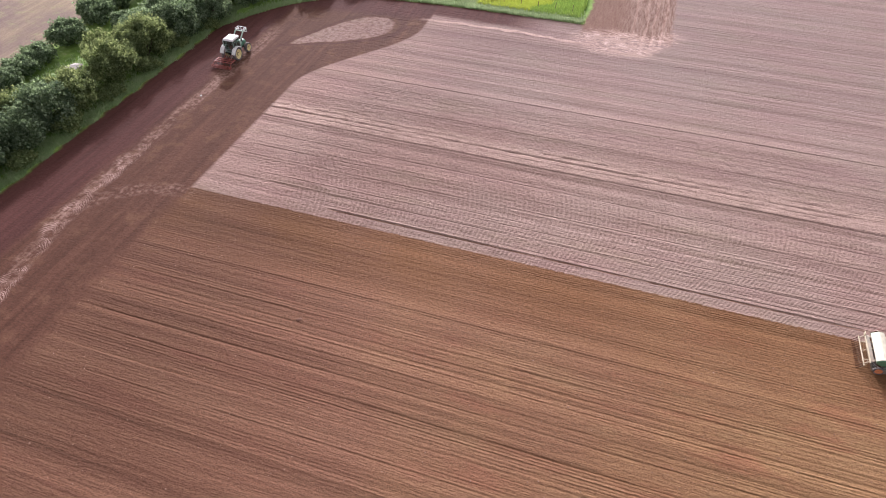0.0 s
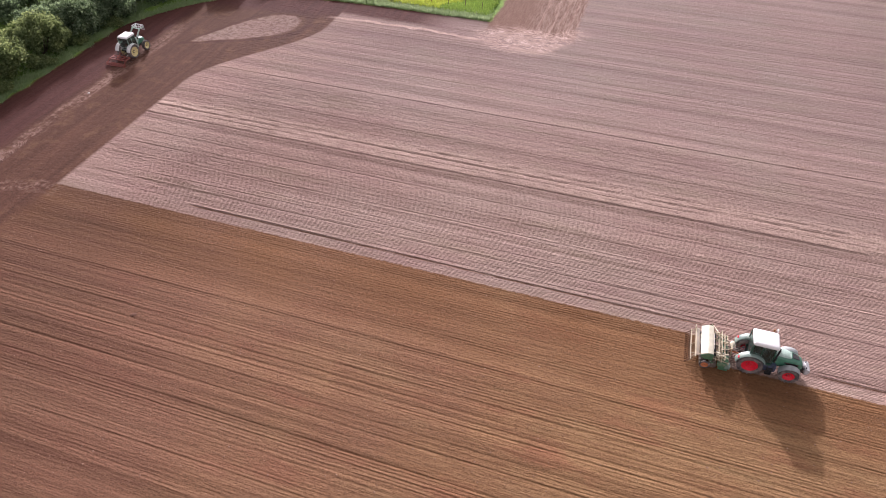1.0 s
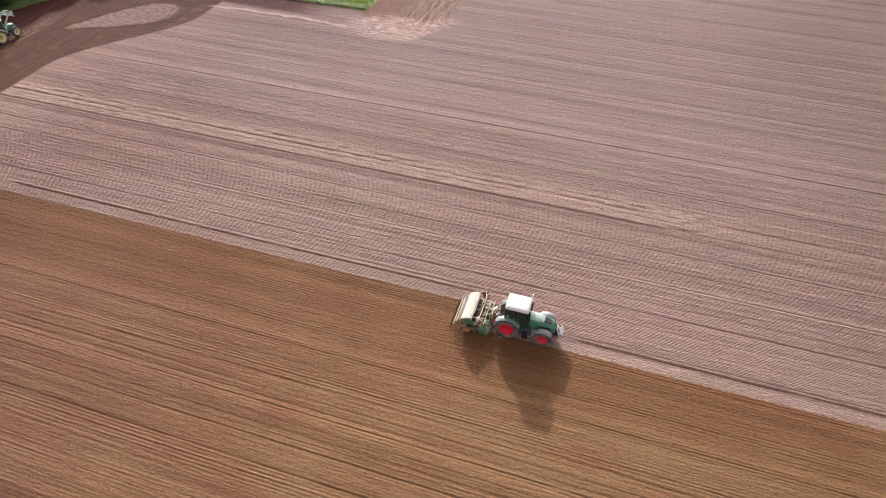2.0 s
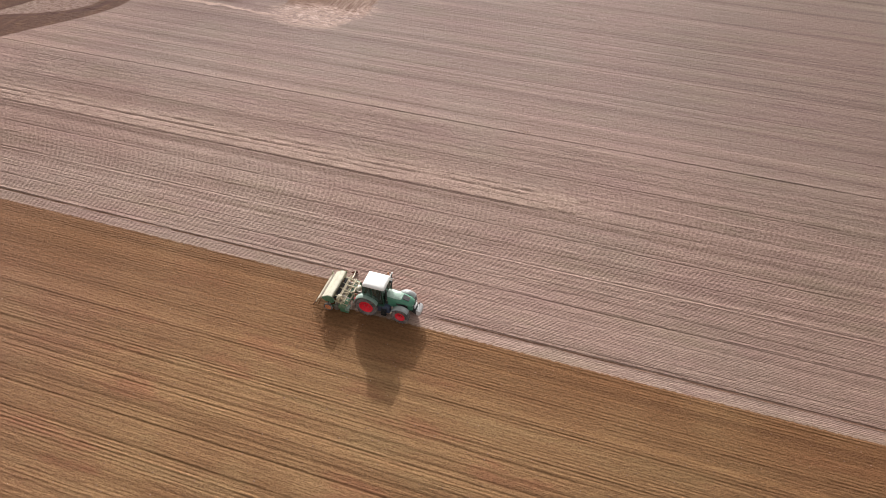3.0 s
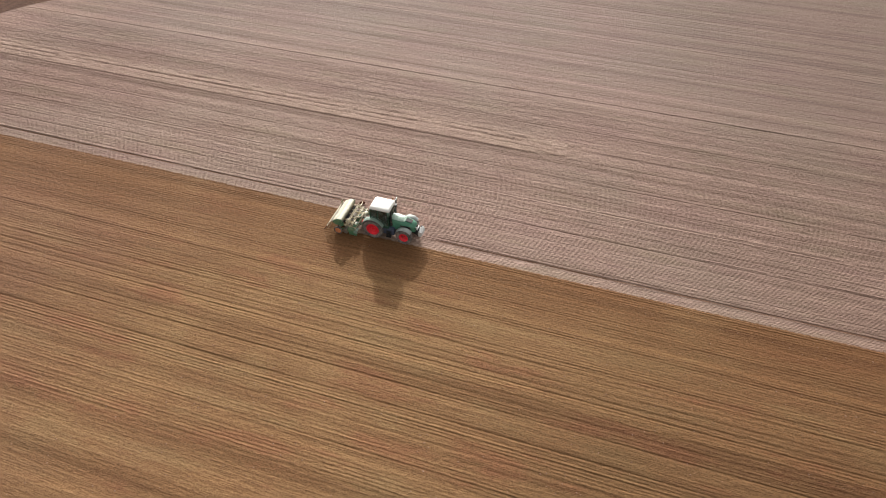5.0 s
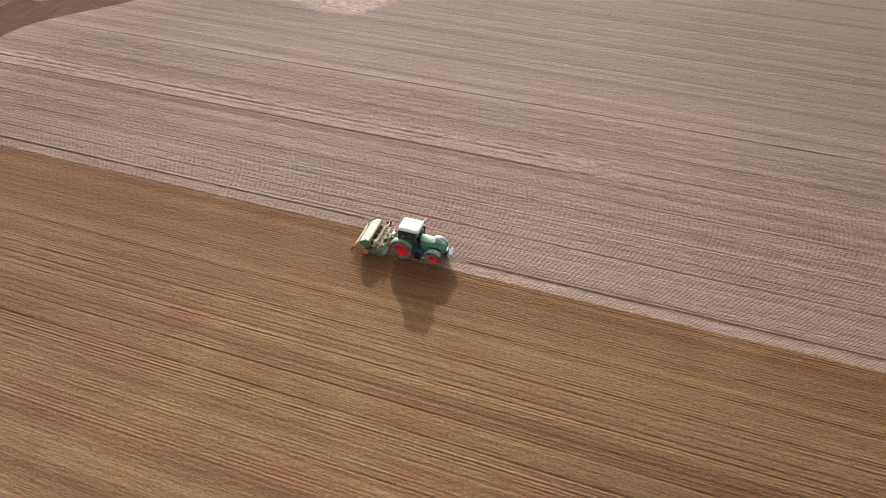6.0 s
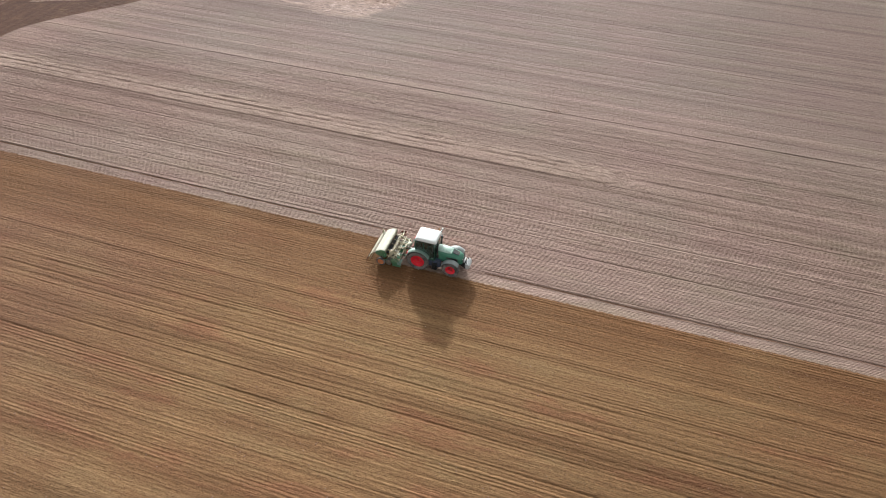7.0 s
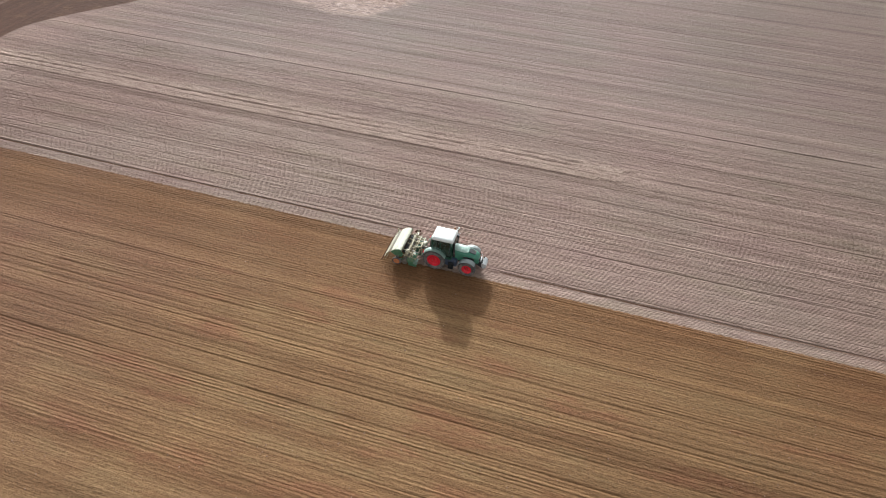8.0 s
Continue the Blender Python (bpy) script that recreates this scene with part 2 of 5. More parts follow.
    band = n.math("MULTIPLY", band, n.step(along_x(0.25, 1.0, 2.2, 4.0, 0.7), 0.36, 0.60, 0.15, 0.8))
    col = n.mix(band, col, (0.44, 0.32, 0.265))
    cx, cy = n.math("DIVIDE", n.math("SUBTRACT", xs, RUT_END), 2.6), n.math("DIVIDE", n.math("SUBTRACT", yr, 18.1), 0.75)
    cd = n.math("SQRT", n.math("ADD", n.math("MULTIPLY", cx, cx), n.math("MULTIPLY", cy, cy)))
    col = n.mix(n.math("MULTIPLY", n.step(cd, 1.3, 0.5), n.step(clod, 0.40, 0.60, 0.0, 0.8)), col, (0.46, 0.345, 0.28))
    # narrow darker brown band along each of the two marker lines
    for off, lo, hi in ((2.75, -51.5, -3.4), (0.25, 4.6, 170.0)):
        darkened = n.math("MULTIPLY", n.math("MULTIPLY", n.step(x, lo, lo + 1.5), n.step(x, hi + 1.0, hi)), n.step(n.math("ABSOLUTE", n.math("SUBTRACT", n.math("ADD", y, n.math("MULTIPLY", rag, 0.3)), off - 0.02)), 0.15, 0.05))
        col = n.mix(n.math("MULTIPLY", darkened, n.step(along_x(0.3, 1.0, 1.5, 3.0, 0.6), 0.3, 0.55, 0.2, 0.7)), col, (0.13, 0.062, 0.034))
    # headland along the hedge, curving round at the far corner
    bound = n.step(y, 23.0, 43.0, -65.3, -55.2)
    head = n.step(n.math("SUBTRACT", n.math("ADD", x, n.math("MULTIPLY", rag, 1.2)), bound), 0.25, -0.25)
    head_soft = n.step(n.math("SUBTRACT", xs, -65.3), 1.5, -1.5)
    head = n.mix(n.step(y, -1.5, 1.0), head_soft, head)
    col = n.mix(head, col, brown)
    reddish = n.math("MULTIPLY", n.step(xs, -74.8, -76.6), 1.0)
    reddish = n.math("MAXIMUM", reddish, n.math("MULTIPLY", n.step(n.math("SUBTRACT", ys, n.math("MULTIPLY", n.math("ADD", x, 65.0), 0.12)), 43.5, 46.5), head))
    top = n.math("MULTIPLY", n.step(ys, 47.0, 48.4), n.step(xs, -37.0, -45.0))
    reddish = n.math("MAXIMUM", reddish, top)
    col = n.mix(reddish, col, red)
    # pale wheelings down the headland
    centre = n.step(y, -2.0, -20.0, -74.4, -72.2)
    off = n.math("ABSOLUTE", n.math("SUBTRACT", xs, centre))
    track = n.math("MULTIPLY", n.step(off, 1.25, 0.45), n.step(y, 40.0, 30.0))
    track = n.math("MULTIPLY", track, n.step(n.noise(0.22, 3.0, 0.6, pos), 0.3, 0.55, 0.35, 1.0))
    bars = n.math("SINE", n.math("MULTIPLY", n.math("ADD", n.math("ADD", y, n.math("MULTIPLY", off, 0.9)), rag), 21.0))
    print_mask = n.math("MULTIPLY", n.step(bars, -0.2, 0.5), n.math("MULTIPLY", n.step(y, 10.0, 4.0), n.step(n.noise(0.55, 3.0, 0.6, pos), 0.46, 0.58)))
    col = n.mix(n.math("MULTIPLY", track, n.step(y, 0.0, -20.0, 0.45, 0.3)), col, pale)
    col = n.mix(n.math("MULTIPLY", n.math("MULTIPLY", track, print_mask), 0.65), col, (0.48, 0.34, 0.30))
    # turning arc from the wheelings into the first drilled pass
    ax, ay = n.math("ADD", xs, 65.5), n.math("ADD", ys, 8.5)
    arc = n.math("SQRT", n.math("ADD", n.math("MULTIPLY", ax, ax), n.math("MULTIPLY", ay, ay)))
    arc = n.math("MULTIPLY", n.step(n.math("ABSOLUTE", n.math("SUBTRACT", arc, 9.2)), 1.3, 0.4), n.math("MULTIPLY", n.step(x, -63.0, -67.0), n.step(y, -9.0, -5.0)))
    col = n.mix(n.math("MULTIPLY", arc, n.step(clod, 0.42, 0.58, 0.0, 0.3)), col, pale)
    # the turning loop leaves an island of pale soil
    ca, sa = math.cos(radians(45)), math.sin(radians(45))
    lx, ly = n.math("ADD", xs, 65.2), n.math("SUBTRACT", ys, 38.3)
    lu = n.math("ADD", n.math("MULTIPLY", lx, ca), n.math("MULTIPLY", ly, sa))
    lv = n.math("SUBTRACT", n.math("MULTIPLY", ly, ca), n.math("MULTIPLY", lx, sa))
    lv = n.math("DIVIDE", lv, n.lin(lu, -9.0, 6.0, 0.16, 1.15))
    ring = n.math("SQRT", n.math("ADD", n.math("POWER", n.math("DIVIDE", lu, 7.6), 2.0), n.math("POWER", n.math("DIVIDE", lv, 3.6), 2.0)))
    island = n.step(ring, 1.06, 0.94)
    col = n.mix(island, col, n.mix(n.step(clod, 0.55, 0.4, 0.15, 0.6), field, brown))
    rim = n.math("MULTIPLY", n.step(n.math("ABSOLUTE", n.math("SUBTRACT", ring, 1.22)), 0.14, 0.04), head)
    col = n.mix(n.math("MULTIPLY", rim, 0.5), col, RED_D)
    # gateway: pale scuffed turning marks and a rutted way leading off
    way_mask = n.math("MULTIPLY", n.math("MULTIPLY", n.step(xs, -34.2, -33.4), n.step(xs, -20.8, -21.6)), n.step(ys, 48.0, 51.0))
    # brown soil streaks; their pale and dark contrast stands in for rut shading
    way = n.mix(n.lin(along_x(1.0, 0.10, 3.4, 4.0, 0.8), 0.40, 0.60), (0.15, 0.082, 0.058), n.mix(n.step(xs, -29.5, -26.0), (0.20, 0.118, 0.085), (0.29, 0.20, 0.16)))
    col = n.mix(way_mask, col, way)
    gx = n.math("DIVIDE", n.math("ADD", xs, 27.4), 7.2)
    gy = n.math("DIVIDE", n.math("SUBTRACT", n.math("SUBTRACT", ys, 47.6), n.math("MULTIPLY", n.step(x, -25.0, -20.5), 4.0)), 4.1)
    gd = n.math("SQRT", n.math("ADD", n.math("MULTIPLY", gx, gx), n.math("MULTIPLY", gy, gy)))
    scuff = along_x(0.35, 1.0, 1.2, 4.0, 0.65, 1.6)
    strand = n.math("ABSOLUTE", n.math("SUBTRACT", along_x(0.45, 1.0, 0.62, 3.0, 0.6, 1.4), 0.5))
    strand = n.math("MULTIPLY", n.step(strand, 0.03, 0.006, 0.0, 0.75), n.step(gd, 1.3, 0.6))
    scuff_mask = n.math("MULTIPLY", n.step(gd, 1.15, 0.6), n.step(scuff, 0.38, 0.54))
    col = n.mix(n.math("MULTIPLY", scuff_mask, 0.6), col, (0.46, 0.325, 0.275))
    col = n.mix(strand, col, (0.60, 0.45, 0.39))
    line_y = n.math("ADD", n.math("SUBTRACT", ys, 46.4), n.math("MULTIPLY", n.math("POWER", n.math("ADD", x, 45.0), 2.0), 0.004))
    pale_line = n.math("MULTIPLY", n.step(n.math("ABSOLUTE", line_y), 0.5, 0.12), n.math("MULTIPLY", n.step(x, -57.0, -54.0), n.step(x, -30.0, -35.0)))
    col = n.mix(n.math("MULTIPLY", pale_line, n.step(scuff, 0.35, 0.55, 0.5, 1.0)), col, (0.46, 0.33, 0.28))
    # grass beyond the field edge, stubble beyond the hedge
    corner = n.math("SUBTRACT", 52.0, n.math("MULTIPLY", 19.0, n.math("EXPONENT", n.math("DIVIDE", n.math("ADD", x, 82.8), -7.0))))
    grass = n.math("MULTIPLY", n.step(n.math("SUBTRACT", ys, corner), -0.3, 0.3), n.step(xs, -33.2, -33.8))
    grass = n.math("MAXIMUM", grass, n.step(xs, -82.2, -82.9))
    turf = n.mix(n.lin(blotch_mid, 0.35, 0.7), TURF_D, TURF_L)
    turf = n.mix(n.step(blotch_mid, 0.55, 0.72, 0.0, 0.6), turf, TURF_DRY)
    col = n.mix(grass, col, turf)
    wild = n.math("ADD", x, n.math("MULTIPLY", n.math("SUBTRACT", blotch_mid, 0.5), 6.0))
    beyond = n.step(wild, -99.0, -103.0)
    stubble = n.mix(n.lin(streak_y, 0.3, 0.7), (0.19, 0.14, 0.105), (0.31, 0.25, 0.165))
    stubble = n.mix(n.step(blotch, 0.45, 0.6, 0.0, 0.7), stubble, (0.18, 0.13, 0.115))
    stubble = n.mix(n.step(blotch_mid, 0.5, 0.68, 0.0, 0.5), stubble, (0.26, 0.26, 0.13))
    col = n.mix(beyond, col, stubble)
    far_green = n.math("MULTIPLY", n.step(y, 110.0, 118.0), 1.0)
    col = n.mix(far_green, col, turf)
    # crumbs
    col = n.mix(n.lin(grain, 0.48, 0.68, 0.0, 0.75), col, n.mix(1.0, col, (0.55, 0.5, 0.48), "MULTIPLY"))
    col = n.mix(n.lin(grain, 0.46, 0.28, 0.0, 0.45), col, n.mix(1.0, col, (1.45, 1.42, 1.4), "MULTIPLY"))
    h = n.math("ADD", n.math("MULTIPLY", grain, 0.5), n.math("MULTIPLY", clod, 0.9))
    h = n.math("ADD", h, n.math("MULTIPLY", n.mix(head, streak_fine, streak_y), 0.8))
    n.bsdf.inputs["Specular IOR Level"].default_value = 0.15
    return n.done(col, 0.95, 0.0, n.bump(h, 1.0, 0.1))


FIELD_D, FIELD_L, FIELD_F, FIELD_B = (0.262, 0.174, 0.146), (0.420, 0.302, 0.256), (0.175, 0.108, 0.086), (0.333, 0.259, 0.216)
SEED_D, SEED_L, SEED_F, SEED_B, SEED_M = (0.163, 0.083, 0.038), (0.282, 0.166, 0.083), (0.099, 0.050, 0.024), (0.262, 0.163, 0.081), (0.163, 0.081, 0.036)
HEAD_D, HEAD_L = (0.066, 0.028, 0.017), (0.108, 0.050, 0.031)
RED_D, RED_L = (0.058, 0.021, 0.017), (0.095, 0.037, 0.030)
PALE = (0.40, 0.27, 0.225)
TURF_D, TURF_L, TURF_DRY = (0.13, 0.24, 0.05), (0.28, 0.45, 0.10), (0.42, 0.42, 0.26)
soil = ground_material()


def smooth(v, lo, hi):
    t = np.clip((v - lo) / (hi - lo), 0, 1)
    return t * t * (3 - 2 * t)


def slow(x, seed, step):
    """Slow random run along x, in -1..1, one value a step."""
    r = np.random.RandomState(seed)
    k = r.uniform(-1, 1, 800)
    i = (np.asarray(x) + 2000.0) / step
    f = i - np.floor(i)
    f = f * f * (3 - 2 * f)
    i = np.floor(i).astype(int)
    return k[i % 800] * (1 - f) + k[(i + 1) % 800] * f


ROW, SEED_ROW = 0.15, 0.25


def wander(x):
    """Sideways drift of the rows along x."""
    return 0.035 * slow(x, 5, 22.0) + 0.008 * slow(x, 6, 4.0)


def tine_row(phase):
    """Cross-section of one row, in -1..1: a steep near face, a rounded crest and a long far side."""
    return np.interp(phase - np.floor(phase), [0.0, 0.22, 0.5, 0.78, 1.0], [-1.0, 0.9, 0.75, -0.25, -1.0])


def relief(x, y, u):
    """Height of the soil: drill rows, pass marks, ruts and marker lines."""
    head = 1 - smooth(x, -66.0, -64.6)
    in_field = (1 - head) * (1 - smooth(y, 50.0, 52.0) * (1 - smooth(x, -22.0, -20.5)))
    seeded = 1 - smooth(y - np.where(x < -2.1, 1.5, -0.95), -0.12, 0.12)
    # the first metres out of the headland were worked on tight arcs, pass by pass
    fan = (1 - smooth(x, -61.0, -54.5)) * smooth(y, 1.5, 2.5) * (1 - smooth(y, 26.0, 32.0))
    lane = np.floor(y / 4.3)
    ring = np.sqrt((x + 55.0 + 1.5 * np.sin(lane * 2.1)) ** 2 + (y - lane * 4.3 + 3.4) ** 2)
    phase = u / ROW
    row = np.floor(phase)
    even = 0.95 + 0.16 * np.sin(row * 12.9898) * np.cos(row * 4.137) + 0.3 * slow(x + row * 37.0, 11, 0.9)
    fine = (0.0166 - 0.0091 * smooth(y, 10.0, 38.0)) * np.clip(even, 0.3, 1.4) * (1 - 0.8 * fan) * tine_row(phase) + 0.026 * fan * np.sin(ring * 2 * math.pi / 0.46) * (0.8 + 0.4 * slow(x + lane * 9.0, 15, 1.3))
    line = np.floor(u / SEED_ROW)
    pick = np.sin(line * 12.9898) * np.cos(line * 4.137)
    patchy = np.clip(0.5 + 0.5 * np.sin(line * 0.62 + 1.1 * np.sin(line * 0.23)) + 0.4 * pick, 0.06, 1.35) * (0.9 + 0.5 * slow(x + line * 53.0, 12, 0.9))
    drilled = (0.0085 + 0.004 * smooth(x, -40.0, -15.0)) * patchy * tine_row(u / SEED_ROW) * smooth(y, -24.5, -23.5)
    z = in_field * (fine * (1 - seeded) + drilled * seeded)
    z = z + in_field * 0.004 * slow(x * 2.0 + line * 91.0, 13, 1.4)
    r = np.random.RandomState(3)
    at = -45.0
    while at < 108.0:
        at += r.choice([0.75, 1.0, 1.5, 1.5, 1.9])
        wide, deep = r.uniform(0.06, 0.13), r.uniform(0.008, 0.024)
        if r.rand() < 0.25:
            deep *= -0.6
        run = np.clip(0.75 + 0.4 * slow(x, r.randint(1e6), r.uniform(12, 40)) + 0.25 * slow(x, r.randint(1e6), 0.9), 0, 1.3)
        d = y + wander(x) - at - 0.02 * slow(x, r.randint(1e6), 1.6)
        z = z - in_field * (1 - 0.35 * seeded) * deep * run * (np.exp(-((d / wide) ** 2)) - 0.6 * np.exp(-(((d - 2.1 * wide) / wide) ** 2)))
    # worked ruts that stop at a clump of thrown-up soil
    stop = 1 - 0.72 * smooth(x, RUT_END - 4.0, RUT_END + 1.0) - 0.28 * smooth(x, RUT_END + 6.0, RUT_END + 26.0)
    for off, wide, deep, seed in ((15.75, 0.12, 0.065, 1), (16.9, 0.1, 0.04, 2), (17.6, 0.12, 0.06, 3), (18.5, 0.12, 0.055, 4)):
        run = np.clip(0.55 + 0.5 * slow(x, 40 + seed, 5.0) + 0.6 * slow(x, 240 + seed, 0.8), 0.0, 1.2)
        if seed == 1:
            run = (0.7 + 0.25 * run) * (0.55 + 0.45 * smooth(x, -45.0, -10.0))
        w = 0.05 * slow(x, 60 + seed, 6.0) + 0.04 * slow(x, 260 + seed, 0.9)
        d = y - off - w
        z = z + in_field * stop * deep * run * (-np.exp(-((d / wide) ** 2)) + 0.55 * np.exp(-(((d - 0.34) / 0.2) ** 2)))
    # gouges where the ruts stop
    near = np.exp(-(((x - RUT_END + 0.5) / 4.5) ** 2))
    for off, seed in ((16.55, 1), (17.3, 2), (18.35, 3), (16.0, 4)):
        run = np.clip(slow(x, 140 + seed, 0.8) * 1.6 - 0.2, 0.0, 1.0)
        d = y - off - 0.2 * slow(x, 150 + seed, 2.0)
        z = z + in_field * near * 0.11 * run * (-np.exp(-((d / 0.2) ** 2)) + 0.6 * np.exp(-(((d - 0.38) / 0.22) ** 2)))
    # deep wheel ruts of the way through the gateway
    way = smooth(x, -34.5, -33.5) * (1 - smooth(x, -22.0, -20.8)) * smooth(y, 46.0, 49.0) * (1 - smooth(y, 84.0, 90.0))
    for k, off in enumerate((-33.4, -31.9, -29.6, -28.2, -26.9, -25.3, -24.0, -22.6, -21.4)):
        d = x - off - 0.35 * slow(y, 500 + k, 5.0)
        run = np.clip(0.7 + 0.5 * slow(y, 520 + k, 1.4), 0.1, 1.3)
        z = z + way * (0.03 if off < -27.0 else 0.1) * run * (-np.exp(-((d / 0.2) ** 2)) + 0.7 * np.exp(-(((d - 0.42) / 0.22) ** 2)))
    # marker lines: one beside the finished pass, one that the tractor follows
    lines = [(2.75, -51.0, -3.6, 0.068), (3.2, -51.0, -3.6, 0.02), (0.25, 4.8, 170.0, 0.042), (0.62, 4.8, 170.0, 0.026)]
    lines += [(off, -64.0, 170.0, deep) for off, deep in ((8.45, 0.052), (4.8, 0.048), (12.45, 0.045), (10.2, 0.036), (6.0, 0.03), (6.75, 0.026), (21.6, 0.035), (24.7, 0.028), (27.8, 0.038), (33.5, 0.03), (39.0, 0.04), (44.6, 0.035), (56.0, 0.04), (63.0, 0.04))]
    lines += [(off, -64.0, 170.0, deep) for off, deep in ((-9.85, 0.042), (-10.9, 0.034), (-11.6, 0.03), (-12.0, 0.026), (-12.95, 0.036), (-13.6, 0.03), (-14.5, 0.03), (-16.3, 0.036), (-18.2, 0.034), (-20.0, 0.024), (-22.4, 0.03), (-25.6, 0.035), (-6.8, 0.024))]
    for k, (off, lo, hi, deep) in enumerate(lines):
        run = smooth(x, lo, lo + 1.0) * (1 - smooth(x, hi, hi + 1.0)) * np.clip(0.85 + 0.28 * slow(x, 80 + k, 6.0) + 0.25 * slow(x, 280 + k, 0.9), 0.0, 1.3)
        d = y - off - 0.05 * slow(x, 190 + k, 16.0) - 0.02 * slow(x, 390 + k, 1.2)
        deep = deep * (0.95 if 0 < off < 3 else 0.8 if off > 0 else 0.68)
        z = z + in_field * deep * run * (-np.exp(-((d / 0.085) ** 2)) + 0.5 * np.exp(-(((d - 0.2) / 0.1) ** 2)))
    return z


def build_ground():
    ys = np.concatenate([[-3000, -900, -300, -120, -70], np.arange(-46.4, -24.2, 0.15), np.arange(-24.0, 26.0, ROW / 4), np.arange(26.0, 62.0, ROW / 2), np.arange(62.0, 92.0, 0.2), np.linspace(92.1, 112, 40), [130, 170, 260, 500, 1100, 3000]])
    xs = np.concatenate([[-3000, -1200, -500, -250, -160, -125], np.arange(-105, -90, 3.0), np.arange(-90, -66, 0.8), np.arange(-66, -53, 0.24), np.arange(-53, -35, 0.6), np.arange(-35, -20, 0.22), np.arange(-20, 44, 0.42), np.arange(44, 60, 0.8), np.arange(60, 84, 0.85), np.arange(84, 140, 3.0), [150, 180, 240, 400, 900, 3000]])
    gx, gy = np.meshgrid(xs, ys, indexing="ij")
    gu = gy.copy()
    drift = 0.07 * slow(gu, 17, 4.3) + wander(gx)
    gy = gy - np.where((np.abs(gx) < 145) & (gy > -46.2) & (gy < 91.8), drift, 0.0)
    gz = relief(gx, gy, gu)
    # crumbled clods along the rows
    r = np.random.RandomState(29)
    crumb = r.normal(0, 1, gx.shape)
    crumb = (crumb + np.roll(crumb, 1, axis=1) + 0.7 * np.roll(crumb, 2, axis=1)) * 0.8 * np.where(r.rand(*gx.shape) < 0.06, 2.2, 1.0)
    tilled = smooth(gx, -66.0, -64.6) * (1 - smooth(gx, 80, 90)) * smooth(gy, -46, -45) * (1 - smooth(gy, 60, 90))
    rough_end = (1 - smooth(gx, -60.0, -40.0)) * smooth(gy, 1.0, 4.0)
    gz = gz + crumb * tilled * (0.0024 - 0.001 * smooth(gy, 10.0, 40.0) + 0.004 * rough_end)
    far = (np.abs(gx) > 200) | (gy < -60) | (gy > 115)
    gz[far] = 0
    verts = np.stack([gx, gy, gz], -1).reshape(-1, 3)
    nx, ny = len(xs), len(ys)
    i, j = np.meshgrid(np.arange(nx - 1), np.arange(ny - 1), indexing="ij")
    a = (i * ny + j).ravel()
    quads = np.stack([a, a + ny, a + ny + 1, a + 1], -1)
    me = bpy.data.meshes.new("ground")
    me.vertices.add(len(verts))
    me.vertices.foreach_set("co", verts.ravel())
    me.loops.add(quads.size)
    me.loops.foreach_set("vertex_index", quads.ravel())
    me.polygons.add(len(quads))
    me.polygons.foreach_set("loop_start", np.arange(0, quads.size, 4))
    me.polygons.foreach_set("use_smooth", np.ones(len(quads), dtype=bool))
    me.update(calc_edges=True)
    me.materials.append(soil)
    return tagged(new("ground", me), "reddish brown tilled field soil with drilled rows and dark headland", "field", kind="structure")


build_ground()


# ---- mesh tools ----
def mesh_of(name, bm, material, smooth_angle=None):
    me = bpy.data.meshes.new(name)
    bmesh.ops.recalc_face_normals(bm, faces=bm.faces)
    bm.to_mesh(me)
    bm.free()
    for m in material if isinstance(material, (list, tuple)) else [material]:
        me.materials.append(m)
    if smooth_angle:
        me.polygons.foreach_set("use_smooth", np.ones(len(me.polygons), dtype=bool))
        me.set_sharp_from_angle(angle=radians(smooth_angle))
    return me


def part(name, bm, material, parent, label="", smooth_angle=40):
    """Links a bmesh as one mesh object under a thing or a part."""
    ob = new(name, mesh_of(name, bm, material, smooth_angle))
    ob.parent = parent
    if label:
        ob["label"] = label
    return ob


def thing(name, label, category, group="", at=None):
    ob = new(name)
    ob.empty_display_size = 0.3
    tagged(ob, label, category, group)
    if at is not None:
        ob.matrix_basis = at
    return ob


def geo(*makers):
    bm = bmesh.new()
    for make in makers:
        make(bm)
    return bm


def box(c, s, bevel=0.02, turn=(0, 0, 0)):
    """A bevelled block: centre, size, edge radius, turn in degrees."""
    def make(bm):
        got = bmesh.ops.create_cube(bm, size=1.0)["verts"]
        m = pose(*c, *turn) @ Matrix.Diagonal((*s, 1))
        bmesh.ops.transform(bm, matrix=m, verts=got)
        if bevel > 0:
            edges = list({e for v in got for e in v.link_edges})
            bmesh.ops.bevel(bm, geom=edges, offset=min(bevel, min(s) * 0.4), segments=2, affect="EDGES", profile=0.5)
    return make


def rod(a, b, r, sides=10, r2=None):
    """A round bar from a to b."""
    def make(bm):
        p, q = Vector(a), Vector(b)
        got = bmesh.ops.create_cone(bm, cap_ends=True, segments=sides, radius1=r, radius2=r if r2 is None else r2, depth=(q - p).length)["verts"]
        turn = (q - p).to_track_quat("Z", "Y").to_matrix().to_4x4()
        bmesh.ops.transform(bm, matrix=Matrix.Translation((p + q) / 2) @ turn, verts=got)
    return make


